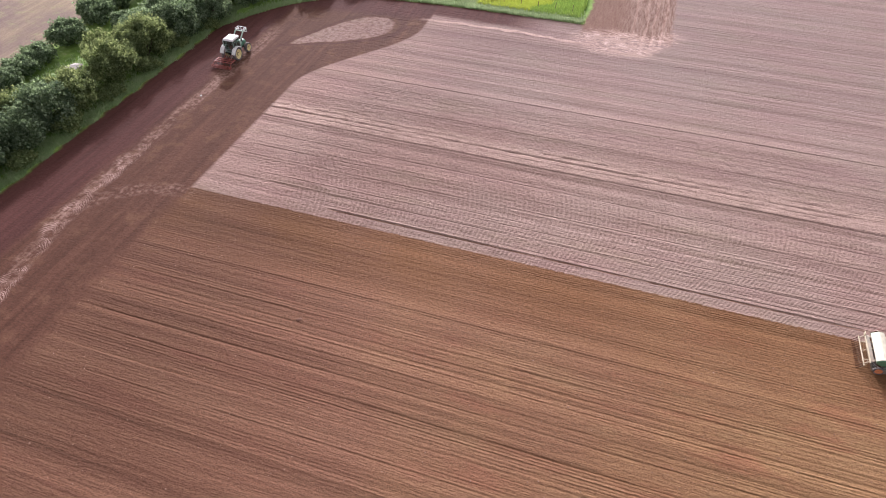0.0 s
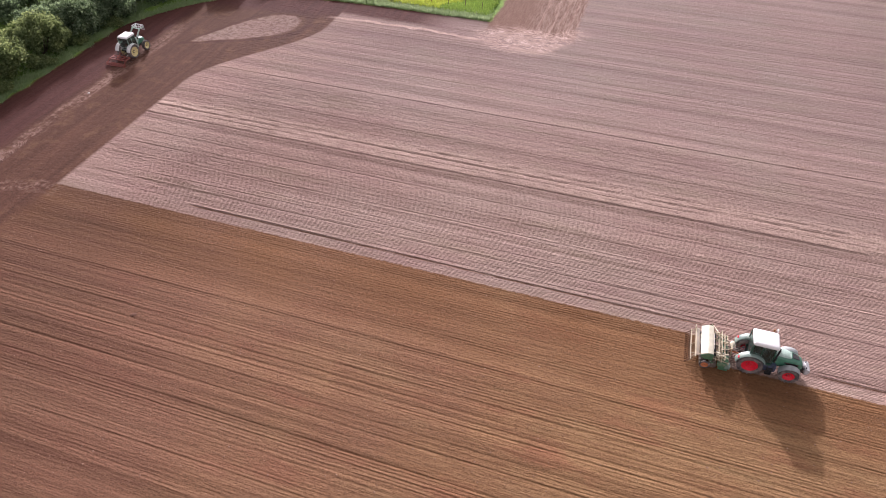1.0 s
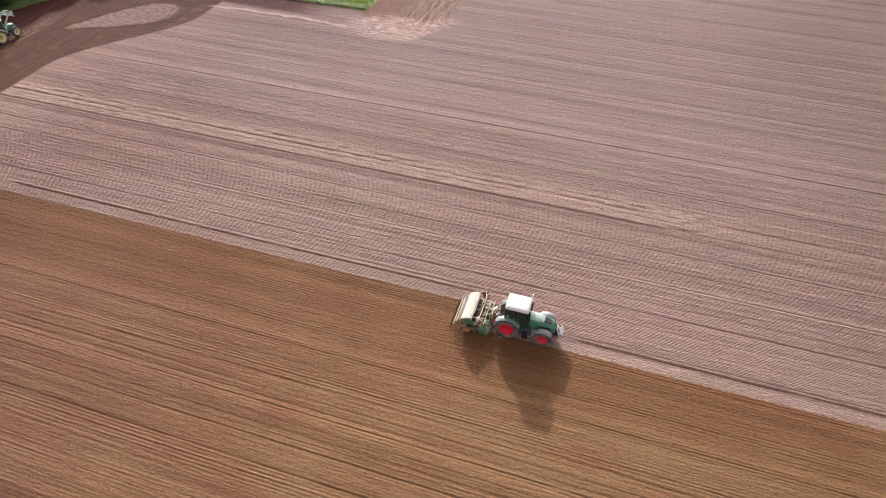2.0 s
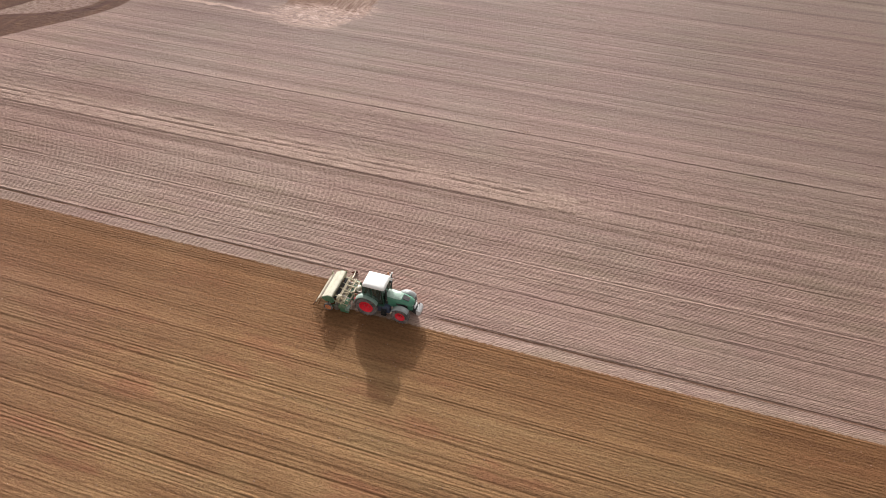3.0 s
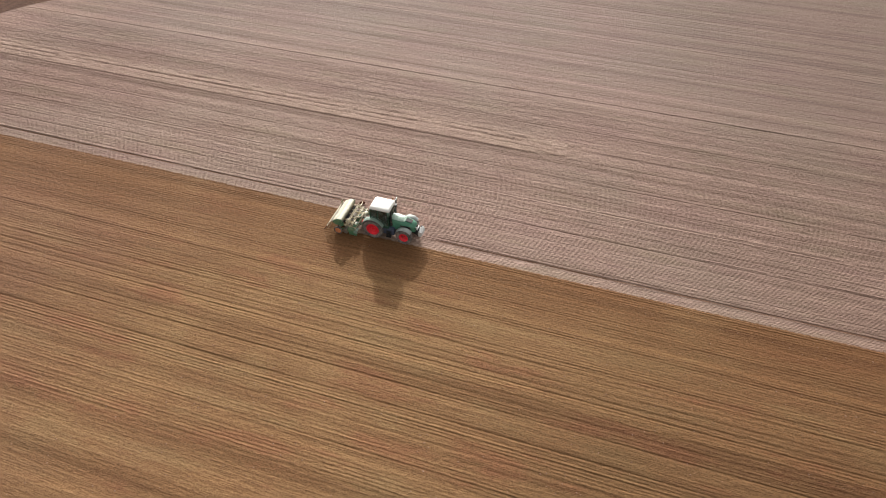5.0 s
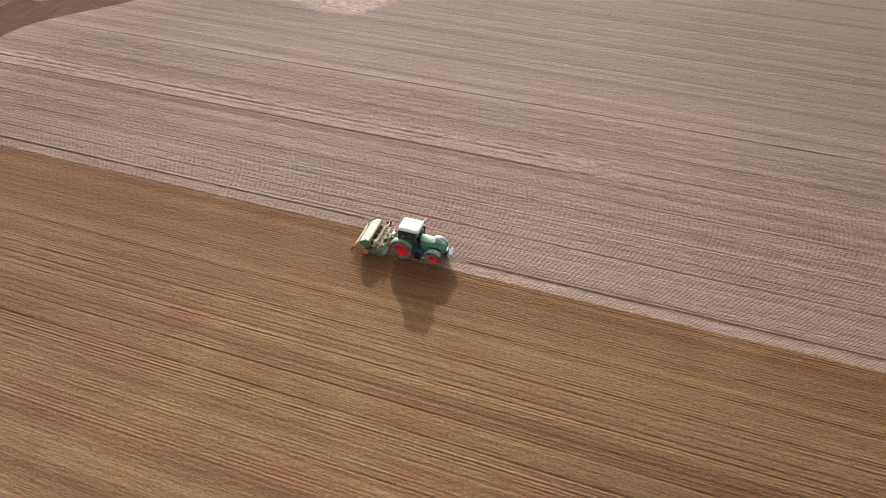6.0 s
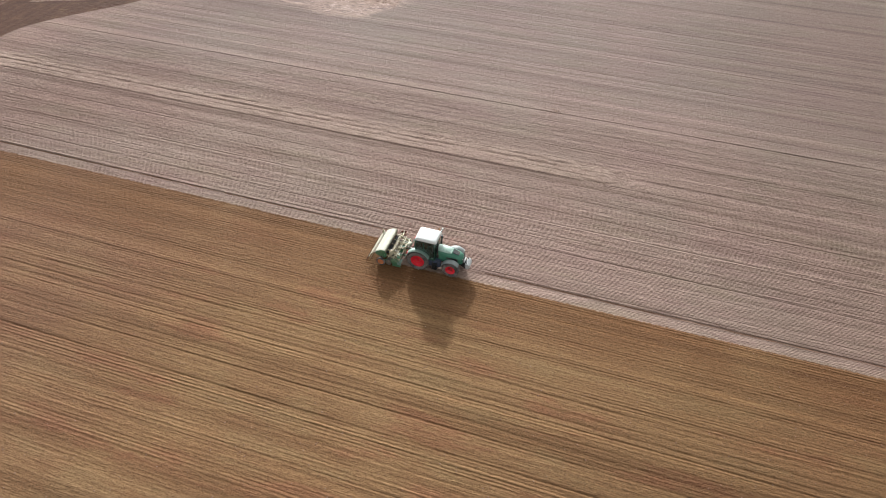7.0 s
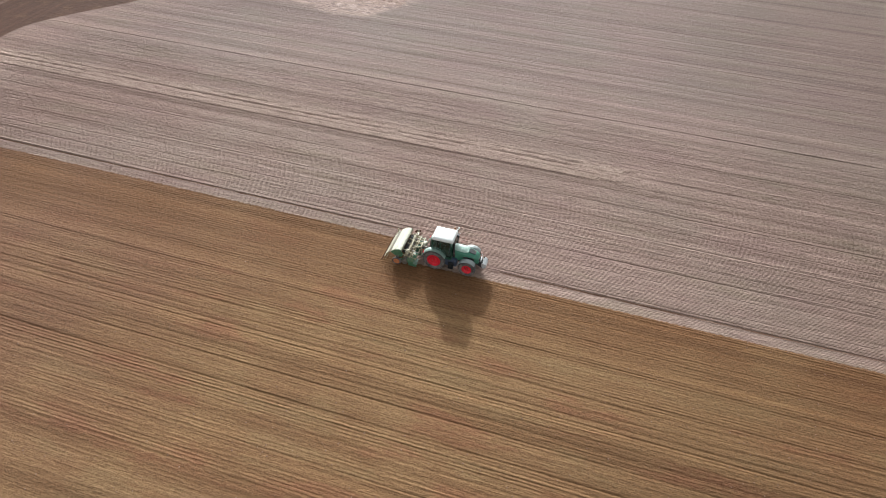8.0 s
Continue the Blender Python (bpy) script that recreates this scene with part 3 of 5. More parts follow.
def bar(a, b, w, h, bevel=0.008):
    """A square bar from a to b, w wide and h high."""
    def make(bm):
        p, q = Vector(a), Vector(b)
        got = bmesh.ops.create_cube(bm, size=1.0)["verts"]
        turn = (q - p).to_track_quat("X", "Z").to_matrix().to_4x4()
        bmesh.ops.transform(bm, matrix=Matrix.Translation((p + q) / 2) @ turn @ Matrix.Diagonal(((q - p).length, w, h, 1)), verts=got)
        if bevel > 0:
            edges = list({e for v in got for e in v.link_edges})
            bmesh.ops.bevel(bm, geom=edges, offset=min(bevel, w * 0.3, h * 0.3), segments=1, affect="EDGES")
    return make


def lathe(profile, axis_at, sides=40, closed=True):
    """A turned body round the y axis through axis_at; profile of (y, radius)."""
    def make(bm):
        rings = []
        for k in range(sides):
            a = 2 * math.pi * k / sides
            rings.append([bm.verts.new((axis_at[0] + r * math.cos(a), axis_at[1] + y, axis_at[2] + r * math.sin(a))) for y, r in profile])
        count = len(profile)
        for k in range(sides):
            one, two = rings[k], rings[(k + 1) % sides]
            for i in range(count if closed else count - 1):
                j = (i + 1) % count
                bm.faces.new((one[i], one[j], two[j], two[i]))
    return make


def loft(sections, caps=True):
    """Skin over sections, each a list of points of one length."""
    def make(bm):
        rows = [[bm.verts.new(p) for p in s] for s in sections]
        for a, b in zip(rows, rows[1:]):
            for i in range(len(a)):
                j = (i + 1) % len(a)
                bm.faces.new((a[i], a[j], b[j], b[i]))
        if caps:
            bm.faces.new(rows[0])
            bm.faces.new(rows[-1])
    return make


def plate(points, thick, direction):
    """A sheet with the given outline and thickness along direction."""
    d = Vector(direction).normalized() * thick
    return loft([[Vector(p) for p in points], [Vector(p) + d for p in points]])


def arch(c, r, y0, y1, a0, a1, thick=0.04, steps=14):
    """A wheel guard: part of a ring round the y axis."""
    def make(bm):
        rows = []
        for k in range(steps + 1):
            a = radians(a0 + (a1 - a0) * k / steps)
            ca, sa = math.cos(a), math.sin(a)
            rows.append([bm.verts.new((c[0] + rr * ca, yy, c[2] + rr * sa)) for rr, yy in
                         ((r, y0), (r + thick * 0.7, y0 + (0.04 if y1 > y0 else -0.04)), (r + thick, (y0 + y1) / 2), (r + thick * 0.7, y1 - (0.04 if y1 > y0 else -0.04)), (r, y1), (r - 0.02, (y0 + y1) / 2))])
        for a, b in zip(rows, rows[1:]):
            for i in range(6):
                bm.faces.new((a[i], a[(i + 1) % 6], b[(i + 1) % 6], b[i]))
        bm.faces.new(rows[0])
        bm.faces.new(rows[-1])
    return make


def tyre(c, r, w, rim_r, lugs=20, lug_h=0.05):
    """A farm tyre with angled lugs."""
    h = w / 2
    profile = [(-h * 0.75, rim_r), (-h, rim_r + (r - rim_r) * 0.35), (-h * 0.97, r - 0.14), (-h * 0.8, r - lug_h), (0, r - lug_h * 0.8),
               (h * 0.8, r - lug_h), (h * 0.97, r - 0.14), (h, rim_r + (r - rim_r) * 0.35), (h * 0.75, rim_r)]

    def make(bm):
        lathe(profile, c, 44)(bm)
        for k in range(lugs):
            for side in (-1, 1):
                a = 2 * math.pi * (k + (0.25 if side > 0 else -0.25)) / lugs
                pts = []
                for y, da in ((0.02 * side, 0.10), (h * 0.96 * side, -0.14)):
                    for ra, dd in ((r - lug_h - 0.02, -0.035), (r, -0.025), (r, 0.025), (r - lug_h - 0.02, 0.035)):
                        ang, rr = a + da + dd * 1.1 / r, ra - (0.03 if abs(y) > h * 0.5 else 0)
                        pts.append((c[0] + rr * math.cos(ang), c[1] + y, c[2] + rr * math.sin(ang)))
                v = [bm.verts.new(p) for p in pts]
                for q in ((0, 1, 5, 4), (1, 2, 6, 5), (2, 3, 7, 6), (0, 3, 2, 1), (4, 5, 6, 7), (0, 4, 7, 3)):
                    bm.faces.new([v[i] for i in q])
    return make


def wheel(parent, c, r, w, rim_r, paint, side, lugs=20):
    """tyre > rim > hub and bolts, as a wheel under its machine. side: -1 or 1, the outer face."""
    w_ob = part("wheel", geo(rod((c[0], c[1] - 0.1, c[2]), (c[0], c[1] + 0.1, c[2]), rim_r * 0.35, 20)), black_metal, parent)
    part("tyre", geo(tyre(c, r, w, rim_r, lugs)), rubber, w_ob, "dusty black lugged farm tyre")
    o = side * w / 2
    dish = [(o * 0.82, rim_r + 0.012), (o * 0.80, rim_r - 0.05), (o * 0.45, rim_r - 0.09), (o * 0.25, rim_r * 0.62), (o * 0.32, rim_r * 0.42),
            (o * 0.34, 0.02), (o * 0.12, 0.02), (o * 0.05, rim_r * 0.6), (-o * 0.7, rim_r - 0.05), (-o * 0.8, rim_r + 0.012)]
    rim = part("rim", geo(lathe(dish, c, 40)), paint, w_ob)
    part("hub", geo(rod((c[0], c[1] + o * 0.3, c[2]), (c[0], c[1] + o * 0.62, c[2]), rim_r * 0.24, 18, rim_r * 0.19)), paint, w_ob)
    for k in range(8):
        a = 2 * math.pi * k / 8
        p = (c[0] + rim_r * 0.34 * math.cos(a), c[1] + o * 0.3, c[2] + rim_r * 0.34 * math.sin(a))
        part("wheel_nut", geo(rod(p, (p[0], p[1] + o * 0.12, p[2]), 0.022, 6)), steel, w_ob)
    return w_ob


# ---- the drilling tractor ----
def hood_section(x, half, low, top, crown):
    """One cross-section of the bonnet, closed, in a plane of constant x."""
    pts = [(-half, low), (-half, top - 0.22), (-half * 0.93, top - 0.09), (-half * 0.72, top - 0.015), (-half * 0.3, top + crown), (half * 0.3, top + crown),
           (half * 0.72, top - 0.015), (half * 0.93, top - 0.09), (half, top - 0.22), (half, low)]
    return [(x, y, z) for y, z in pts]


def cab(parent, x0, x1, floor, top, half, roof_mat, pillar_mat):
    """Cab: pillars, panes, roof, seat and wheel, with its doors."""
    part("cab_frame", geo(
        bar((x0 + 0.05, -half, floor), (x0 + 0.0, -half + 0.06, top), 0.09, 0.09), bar((x0 + 0.05, half, floor), (x0 + 0.0, half - 0.06, top), 0.09, 0.09),
        bar((x1, -half + 0.08, floor + 0.1), (x1 - 0.16, -half + 0.1, top), 0.07, 0.07), bar((x1, half - 0.08, floor + 0.1), (x1 - 0.16, half - 0.1, top), 0.07, 0.07),
        bar((x0 + 0.72, -half, floor), (x0 + 0.70, -half + 0.05, top), 0.06, 0.06), bar((x0 + 0.72, half, floor), (x0 + 0.70, half - 0.05, top), 0.06, 0.06),
        box(((x0 + x1) / 2, 0, floor - 0.03), (x1 - x0, half * 2, 0.10), 0.02),
        box((x0 + 0.05, 0, floor + 0.30), (0.06, half * 2 - 0.05, 0.06), 0.01)), pillar_mat, parent)
    t = 0.012

    def pane(name, pts, d):
        ob = part(name, geo(plate(pts, t, d)), glass, parent, "tinted cab glass", None)
        return ob
    lo = floor + 0.06
    pane("windscreen", [(x1 - 0.02, -half + 0.13, lo + 0.15), (x1 - 0.02, half - 0.13, lo + 0.15), (x1 - 0.16, half - 0.14, top - 0.03), (x1 - 0.16, -half + 0.14, top - 0.03)], (1, 0, 0))
    pane("rear_window", [(x0 + 0.04, -half + 0.08, floor + 0.36), (x0 + 0.04, half - 0.08, floor + 0.36), (x0, half - 0.12, top - 0.03), (x0, -half + 0.12, top - 0.03)], (-1, 0, 0))
    for s in (-1, 1):
        pane("side_window", [(x0 + 0.11, s * (half - 0.01), lo + 0.3), (x0 + 0.66, s * (half - 0.01), lo + 0.3), (x0 + 0.65, s * (half - 0.05), top - 0.03), (x0 + 0.07, s * (half - 0.06), top - 0.03)], (0, s, 0))
        door = pane("cab_door", [(x0 + 0.78, s * (half - 0.01), lo), (x1 - 0.06, s * (half - 0.07), lo + 0.12), (x1 - 0.20, s * (half - 0.1), top - 0.03), (x0 + 0.76, s * (half - 0.05), top - 0.03)], (0, s, 0))
        part("door_handle", geo(box((x0 + 0.86, s * (half + 0.02), floor + 0.55), (0.05, 0.05, 0.16), 0.015)), black_metal, door)
    # roof: a soft-edged cap, thicker at the rear, with vents and lamps
    rx0, rx1, rh = x0 - 0.06, x1 + 0.08, half - 0.06
    rows = []
    for z, grow in ((top - 0.02, -0.05), (top + 0.03, 0.0), (top + 0.13, -0.01), (top + 0.20, -0.07), (top + 0.235, -0.17)):
        out = []
        for k in range(28):
            a = 2 * math.pi * k / 28
            ca, sa = math.cos(a), math.sin(a)
            p = 0.14
            out.append(((rx0 + rx1) / 2 + (abs(ca) ** p) * math.copysign(1, ca) * ((rx1 - rx0) / 2 + grow), (abs(sa) ** p) * math.copysign(1, sa) * (rh + grow), z + 0.02 * (1 - abs(sa))))
        rows.append(out)
    roof = part("roof", geo(loft(rows)), roof_mat, parent, "white cab roof", 35)
    for s in (-1, 1):
        part("work_lamp", geo(box((rx1 - 0.03, s * (rh - 0.2), top + 0.06), (0.06, 0.2, 0.09), 0.02)), lamp_clear, roof)
        part("work_lamp", geo(box((rx0 + 0.03, s * (rh - 0.2), top + 0.06), (0.06, 0.2, 0.09), 0.02)), lamp_clear, roof)
    part("seat", geo(box((x0 + 0.55, 0, floor + 0.45), (0.5, 0.5, 0.14), 0.05), box((x0 + 0.32, 0, floor + 0.80), (0.13, 0.48, 0.62), 0.05), box((x0 + 0.55, 0, floor + 0.2), (0.3, 0.3, 0.4), 0.03)), seat_black, parent)
    part("steering_wheel", geo(lathe([(0.0, 0.19), (0.015, 0.205), (0.03, 0.19), (0.015, 0.175)], (0, 0, 0), 24), rod((0, 0.0, 0), (0, -0.35, 0), 0.03), bar((-0.18, 0.015, 0), (0.18, 0.015, 0), 0.03, 0.02)), black_metal, parent).matrix_basis = pose(x1 - 0.48, 0, floor + 0.82, 60, 0, -90)
    part("console", geo(box((x1 - 0.26, 0, floor + 0.38), (0.28, 0.45, 0.7), 0.06)), seat_black, parent)
    part("armrest", geo(box((x0 + 0.6, -0.42, floor + 0.55), (0.5, 0.14, 0.16), 0.03)), seat_black, parent)
    return roof


def mirror(parent, a, b):
    arm = part("mirror_arm", geo(rod(a, b, 0.018, 8), rod(b, (b[0], b[1], b[2] - 0.3), 0.016, 8)), black_metal, parent)
    part("mirror", geo(box((b[0], b[1], b[2] - 0.2), (0.06, 0.2, 0.32), 0.02)), black_metal, arm)


def drilling_tractor():
    t = thing("tractor", "green tractor with red wheel rims and white cab roof", "tractor", "tractors in the field")
    part("chassis", geo(box((1.3, 0, 0.95), (3.1, 0.55, 0.55), 0.06), box((0.05, 0, 0.95), (0.7, 1.0, 0.7), 0.1), rod((0, -0.75, 0.92), (0, 0.75, 0.92), 0.17, 20),
                        rod((2.78, -0.78, 0.72), (2.78, 0.78, 0.72), 0.11, 16), box((2.78, 0, 0.72), (0.36, 0.5, 0.34), 0.05), box((3.3, 0, 0.95), (0.9, 0.5, 0.45), 0.05)), black_metal, t)
    hood = part("hood", geo(loft([hood_section(1.42, 0.50, 1.1, 1.98, 0.04), hood_section(1.9, 0.52, 1.08, 1.96, 0.05), hood_section(2.7, 0.50, 1.05, 1.86, 0.06),
                                  hood_section(3.25, 0.47, 1.02, 1.70, 0.06), hood_section(3.5, 0.42, 1.02, 1.54, 0.05), hood_section(3.6, 0.36, 1.06, 1.34, 0.03)])), green_paint, t, "dusty green bonnet")
    for s in (-1, 1):
        part("side_grille", geo(box((2.75, s * 0.50, 1.36), (0.95, 0.035, 0.36), 0.015), *[box((2.35 + 0.12 * k, s * 0.522, 1.36), (0.03, 0.02, 0.32), 0.005) for k in range(8)]), black_metal, hood)
        part("headlight", geo(box((3.53, s * 0.22, 1.36), (0.10, 0.16, 0.14), 0.03, (0, -18, s * 16))), lamp_clear, hood)
        part("engine_cover", geo(box((1.98, s * 0.51, 1.22), (0.9, 0.05, 0.36), 0.02)), green_paint, hood)
    part("hood_vent", geo(loft([[(x, -h, z - 0.02), (x, h, z - 0.02), (x, h * 0.9, z + 0.012), (x, -h * 0.9, z + 0.012)] for x, z, h in ((2.72, 1.93, 0.26), (2.98, 1.86, 0.25), (3.24, 1.775, 0.22))])), black_metal, hood, "dark vent panel in the bonnet")
    part("front_grille", geo(box((3.585, 0, 1.2), (0.06, 0.5, 0.34), 0.02), *[box((3.62, -0.2 + 0.1 * k, 1.2), (0.02, 0.03, 0.3), 0.005) for k in range(5)]), black_metal, hood)
    # pale strip over the green bonnet, a painted reflection of the sky
    crest = [(1.44, 2.04, 0.42), (1.9, 2.03, 0.44), (2.3, 1.985, 0.43), (2.66, 1.94, 0.34)]
    part("hood_top_sheen", geo(loft([[(x, -h, z - 0.07), (x, -h * 0.8, z), (x, h * 0.8, z), (x, h, z - 0.07), (x, 0, z - 0.08)] for x, z, h in crest])), pale_paint_and_sheen, hood, "pale mint sky reflection painted along the bonnet top")
    cab(t, -0.28, 1.40, 1.22, 2.86, 0.86, white_roof, dark_green)
    part("exhaust", geo(rod((1.55, -0.62, 1.5), (1.55, -0.62, 2.75), 0.07, 16), rod((1.55, -0.62, 2.75), (1.50, -0.62, 2.95), 0.05, 12), box((1.55, -0.56, 1.45), (0.18, 0.2, 0.2), 0.03)), black_metal, t)
    part("air_intake", geo(rod((1.52, 0.62, 1.6), (1.52, 0.62, 2.5), 0.06, 14), rod((1.52, 0.62, 2.5), (1.52, 0.62, 2.72), 0.11, 16)), black_metal, t)
    mirror(t, (1.22, -0.8, 2.75), (1.32, -1.22, 2.72))
    mirror(t, (1.22, 0.8, 2.75), (1.32, 1.22, 2.72))
    part("beacon", geo(rod((1.15, 0.76, 2.9), (1.15, 0.98, 2.98), 0.025, 8), rod((1.15, 0.98, 2.96), (1.15, 0.98, 3.12), 0.07, 14, 0.055)), beacon_orange, t)
    part("antenna_bracket", geo(bar((1.3, 0.5, 2.98), (1.42, 1.08, 3.02), 0.05, 0.04), box((1.42, 1.1, 3.0), (0.1, 0.2, 0.14), 0.03), bar((1.3, 0.72, 2.7), (1.62, 0.98, 2.62), 0.035, 0.035)), dull_white, t, "pale bracket arms at the roof corner")
    for s in (-1, 1):
        wheel(t, (0, s * 0.86, 0.93), 0.94, 0.64, 0.56, red_rim, s, 20)
        wheel(t, (2.78, s * 0.88, 0.73), 0.73, 0.54, 0.40, red_rim, s, 18)
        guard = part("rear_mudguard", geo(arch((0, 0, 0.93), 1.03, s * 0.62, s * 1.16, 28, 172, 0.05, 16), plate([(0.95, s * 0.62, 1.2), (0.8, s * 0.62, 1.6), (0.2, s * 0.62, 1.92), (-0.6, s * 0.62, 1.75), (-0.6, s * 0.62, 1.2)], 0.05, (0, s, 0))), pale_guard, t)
        part("tail_light", geo(box((-0.93, s * 0.98, 1.50), (0.06, 0.22, 0.12), 0.02, (0, 30, 0))), red_rim, guard)
        part("front_mudguard", geo(arch((2.78, 0, 0.73), 0.79, s * 0.64, s * 1.14, 40, 165, 0.04, 12), bar((2.78, s * 0.6, 0.85), (2.72, s * 0.72, 1.5), 0.05, 0.05)), grey_guard, t, "grey plastic front mudguard")
        part("fuel_tank", geo(box((1.35, s * 0.62, 0.82), (1.05, 0.5, 0.62), 0.09), box((1.35, s * 0.6, 1.16), (0.9, 0.42, 0.1), 0.03)), tank_blue, t, "dark blue-grey fuel tank")
        part("steps", geo(*[box((1.42, s * 0.98, 0.42 + 0.26 * k), (0.42, 0.24, 0.04), 0.012) for k in range(3)], bar((1.62, s * 1.04, 0.40), (1.62, s * 0.86, 1.2), 0.03, 0.05), bar((1.22, s * 1.04, 0.40), (1.22, s * 0.86, 1.2), 0.03, 0.05)), black_metal, t)
        part("lift_arm", geo(bar((-0.25, s * 0.34, 0.72), (-1.15, s * 0.42, 0.55), 0.06, 0.09), bar((-0.35, s * 0.36, 1.35), (-0.9, s * 0.42, 0.62), 0.04, 0.04)), steel, t)
    part("top_link", geo(rod((-0.35, 0, 1.15), (-1.25, 0, 1.2), 0.04, 10)), steel, t)
    front = part("front_linkage", geo(bar((3.5, -0.3, 0.85), (4.02, -0.38, 0.62), 0.08, 0.1), bar((3.5, 0.3, 0.85), (4.02, 0.38, 0.62), 0.08, 0.1), box((3.66, 0, 0.92), (0.25, 0.7, 0.3), 0.04), rod((3.6, 0, 1.15), (4.0, 0, 1.1), 0.035, 8)), black_metal, t)
    part("weight_block", geo(loft([[(3.98, -0.36, 0.66), (3.98, 0.36, 0.66), (3.98, 0.36, 1.08), (3.98, -0.36, 1.08)], [(4.06, -0.44, 0.62), (4.06, 0.44, 0.62), (4.06, 0.44, 1.14), (4.06, -0.44, 1.14)],
                                   [(4.24, -0.44, 0.64), (4.24, 0.44, 0.64), (4.24, 0.44, 1.10), (4.24, -0.44, 1.10)], [(4.36, -0.36, 0.72), (4.36, 0.36, 0.72), (4.36, 0.36, 0.98), (4.36, -0.36, 0.98)]])), grey_weight, front, "light grey front ballast weight").matrix_basis = pose(-0.14, 0, 0.02)
    for s in (-1, 1):
        part("weight_hook", geo(bar((4.0, s * 0.3, 0.62), (3.9, s * 0.3, 1.3), 0.06, 0.06)), black_metal, front)
    part("front_bracket", geo(box((3.72, 0, 1.22), (0.12, 0.6, 0.1), 0.02), rod((3.7, -0.3, 1.2), (3.7, -0.3, 1.5), 0.03, 8), rod((3.7, 0.3, 1.2), (3.7, 0.3, 1.5), 0.03, 8)), grey_weight, front)
    return t


# ---- the seed drill with its power harrow ----
def seed_drill():
    d = thing("seed_drill", "cream and green seed drill hitched behind a tractor", "seed drill")
    # power harrow
    part("harrow_frame", geo(box((-1.75, 0, 0.62), (0.42, 2.9, 0.26), 0.04), bar((-1.3, -0.42, 0.55), (-1.75, -0.42, 0.7), 0.08, 0.12), bar((-1.3, 0.42, 0.55), (-1.75, 0.42, 0.7), 0.08, 0.12), box((-1.75, 0, 0.86), (0.4, 0.42, 0.3), 0.05)), drill_green, d)
    for s in (-1, 1):
        part("side_plate", geo(plate([(-1.35, s * 1.46, 0.12), (-2.05, s * 1.46, 0.12), (-2.1, s * 1.46, 0.7), (-1.5, s * 1.46, 0.72)], 0.03, (0, s, 0))), drill_green, d)
    for k in range(10):
        y = -1.31 + 0.29 * k
        part("harrow_tine", geo(rod((-1.72, y, 0.5), (-1.72, y, 0.36), 0.05, 8), bar((-1.64, y - 0.07, 0.4), (-1.6, y - 0.09, -0.02), 0.05, 0.02), bar((-1.8, y + 0.07, 0.4), (-1.84, y + 0.09, -0.02), 0.05, 0.02)), steel, d)
    # headstock and tower
    tower = part("headstock", geo(bar((-1.25, -0.42, 0.5), (-1.35, -0.25, 1.35), 0.08, 0.08), bar((-1.25, 0.42, 0.5), (-1.35, 0.25, 1.35), 0.08, 0.08), bar((-1.35, -0.3, 1.33), (-1.35, 0.3, 1.33), 0.09, 0.09),
                              bar((-1.35, -0.25, 1.32), (-2.5, -0.5, 1.0), 0.06, 0.06), bar((-1.35, 0.25, 1.32), (-2.5, 0.5, 1.0), 0.06, 0.06)), dusty_bar, d, "dusty cream hitch frame")
    for y in (-1.25, -0.62, 0.62, 1.25):
        part("frame_bar", geo(bar((-1.55, y, 0.78), (-2.85, y, 0.98), 0.08, 0.09)), dusty_bar, d, "dusty cream frame bar")
    for x, z in ((-1.5, 0.84), (-2.0, 0.90), (-2.42, 0.95)):
        part("cross_bar", geo(bar((x, -1.42, z), (x, 1.42, z), 0.09, 0.09)), dusty_bar, d, "dusty cream cross bar")
    part("foot_board", geo(box((-2.55, 0.0, 1.10), (0.26, 2.3, 0.03), 0.008), *[box((-2.45 - 0.05 * k, 0, 1.125), (0.015, 2.28, 0.02), 0.004) for k in range(5)]), black_metal, d)
    part("hand_rail", geo(*[rod((-2.12, y, 1.0), (-2.12, y, 1.62), 0.02, 8) for y in (-1.1, -0.4, 0.4, 1.1)], rod((-2.12, -1.1, 1.62), (-2.12, 1.1, 1.62), 0.022, 8)), dusty_bar, d)
    # packer roller
    roller = part("packer_roller", geo(rod((-2.45, -1.42, 0.27), (-2.45, 1.42, 0.27), 0.17, 20)), steel, d)
    for k in range(16):
        y = -1.36 + 0.18 * k
        part("packer_ring", geo(lathe([(-0.035, 0.17), (-0.015, 0.27), (0.015, 0.27), (0.035, 0.17)], (-2.45, y, 0.27), 20)), steel, roller)
    # seed hopper: long trough with a lid that slopes down to the rear
    trough = [(-2.78, 1.05), (-2.68, 1.42), (-2.74, 1.50), (-3.08, 1.50), (-3.52, 1.22), (-3.48, 1.06), (-3.22, 0.92), (-2.98, 0.92)]
    hopper = part("hopper", geo(loft([[(x, y, z) for x, z in trough] for y in (-1.42, 1.42)])), cream_paint, d, "cream seed hopper")
    for s in (-1, 1):
        grown = [(-3.1 + (x + 3.1) * 1.05, s * 1.42, 1.2 + (z - 1.2) * 1.07) for x, z in trough]
        part("hopper_end", geo(plate(grown, 0.05, (0, s, 0))), drill_green, hopper, "green hopper end panel")
    roof_line = [(-2.70, 1.515), (-2.72, 1.54), (-2.90, 1.575), (-3.08, 1.545), (-3.10, 1.515)]
    rear_line = [(-3.11, 1.50), (-3.10, 1.54), (-3.33, 1.415), (-3.55, 1.265), (-3.54, 1.225)]
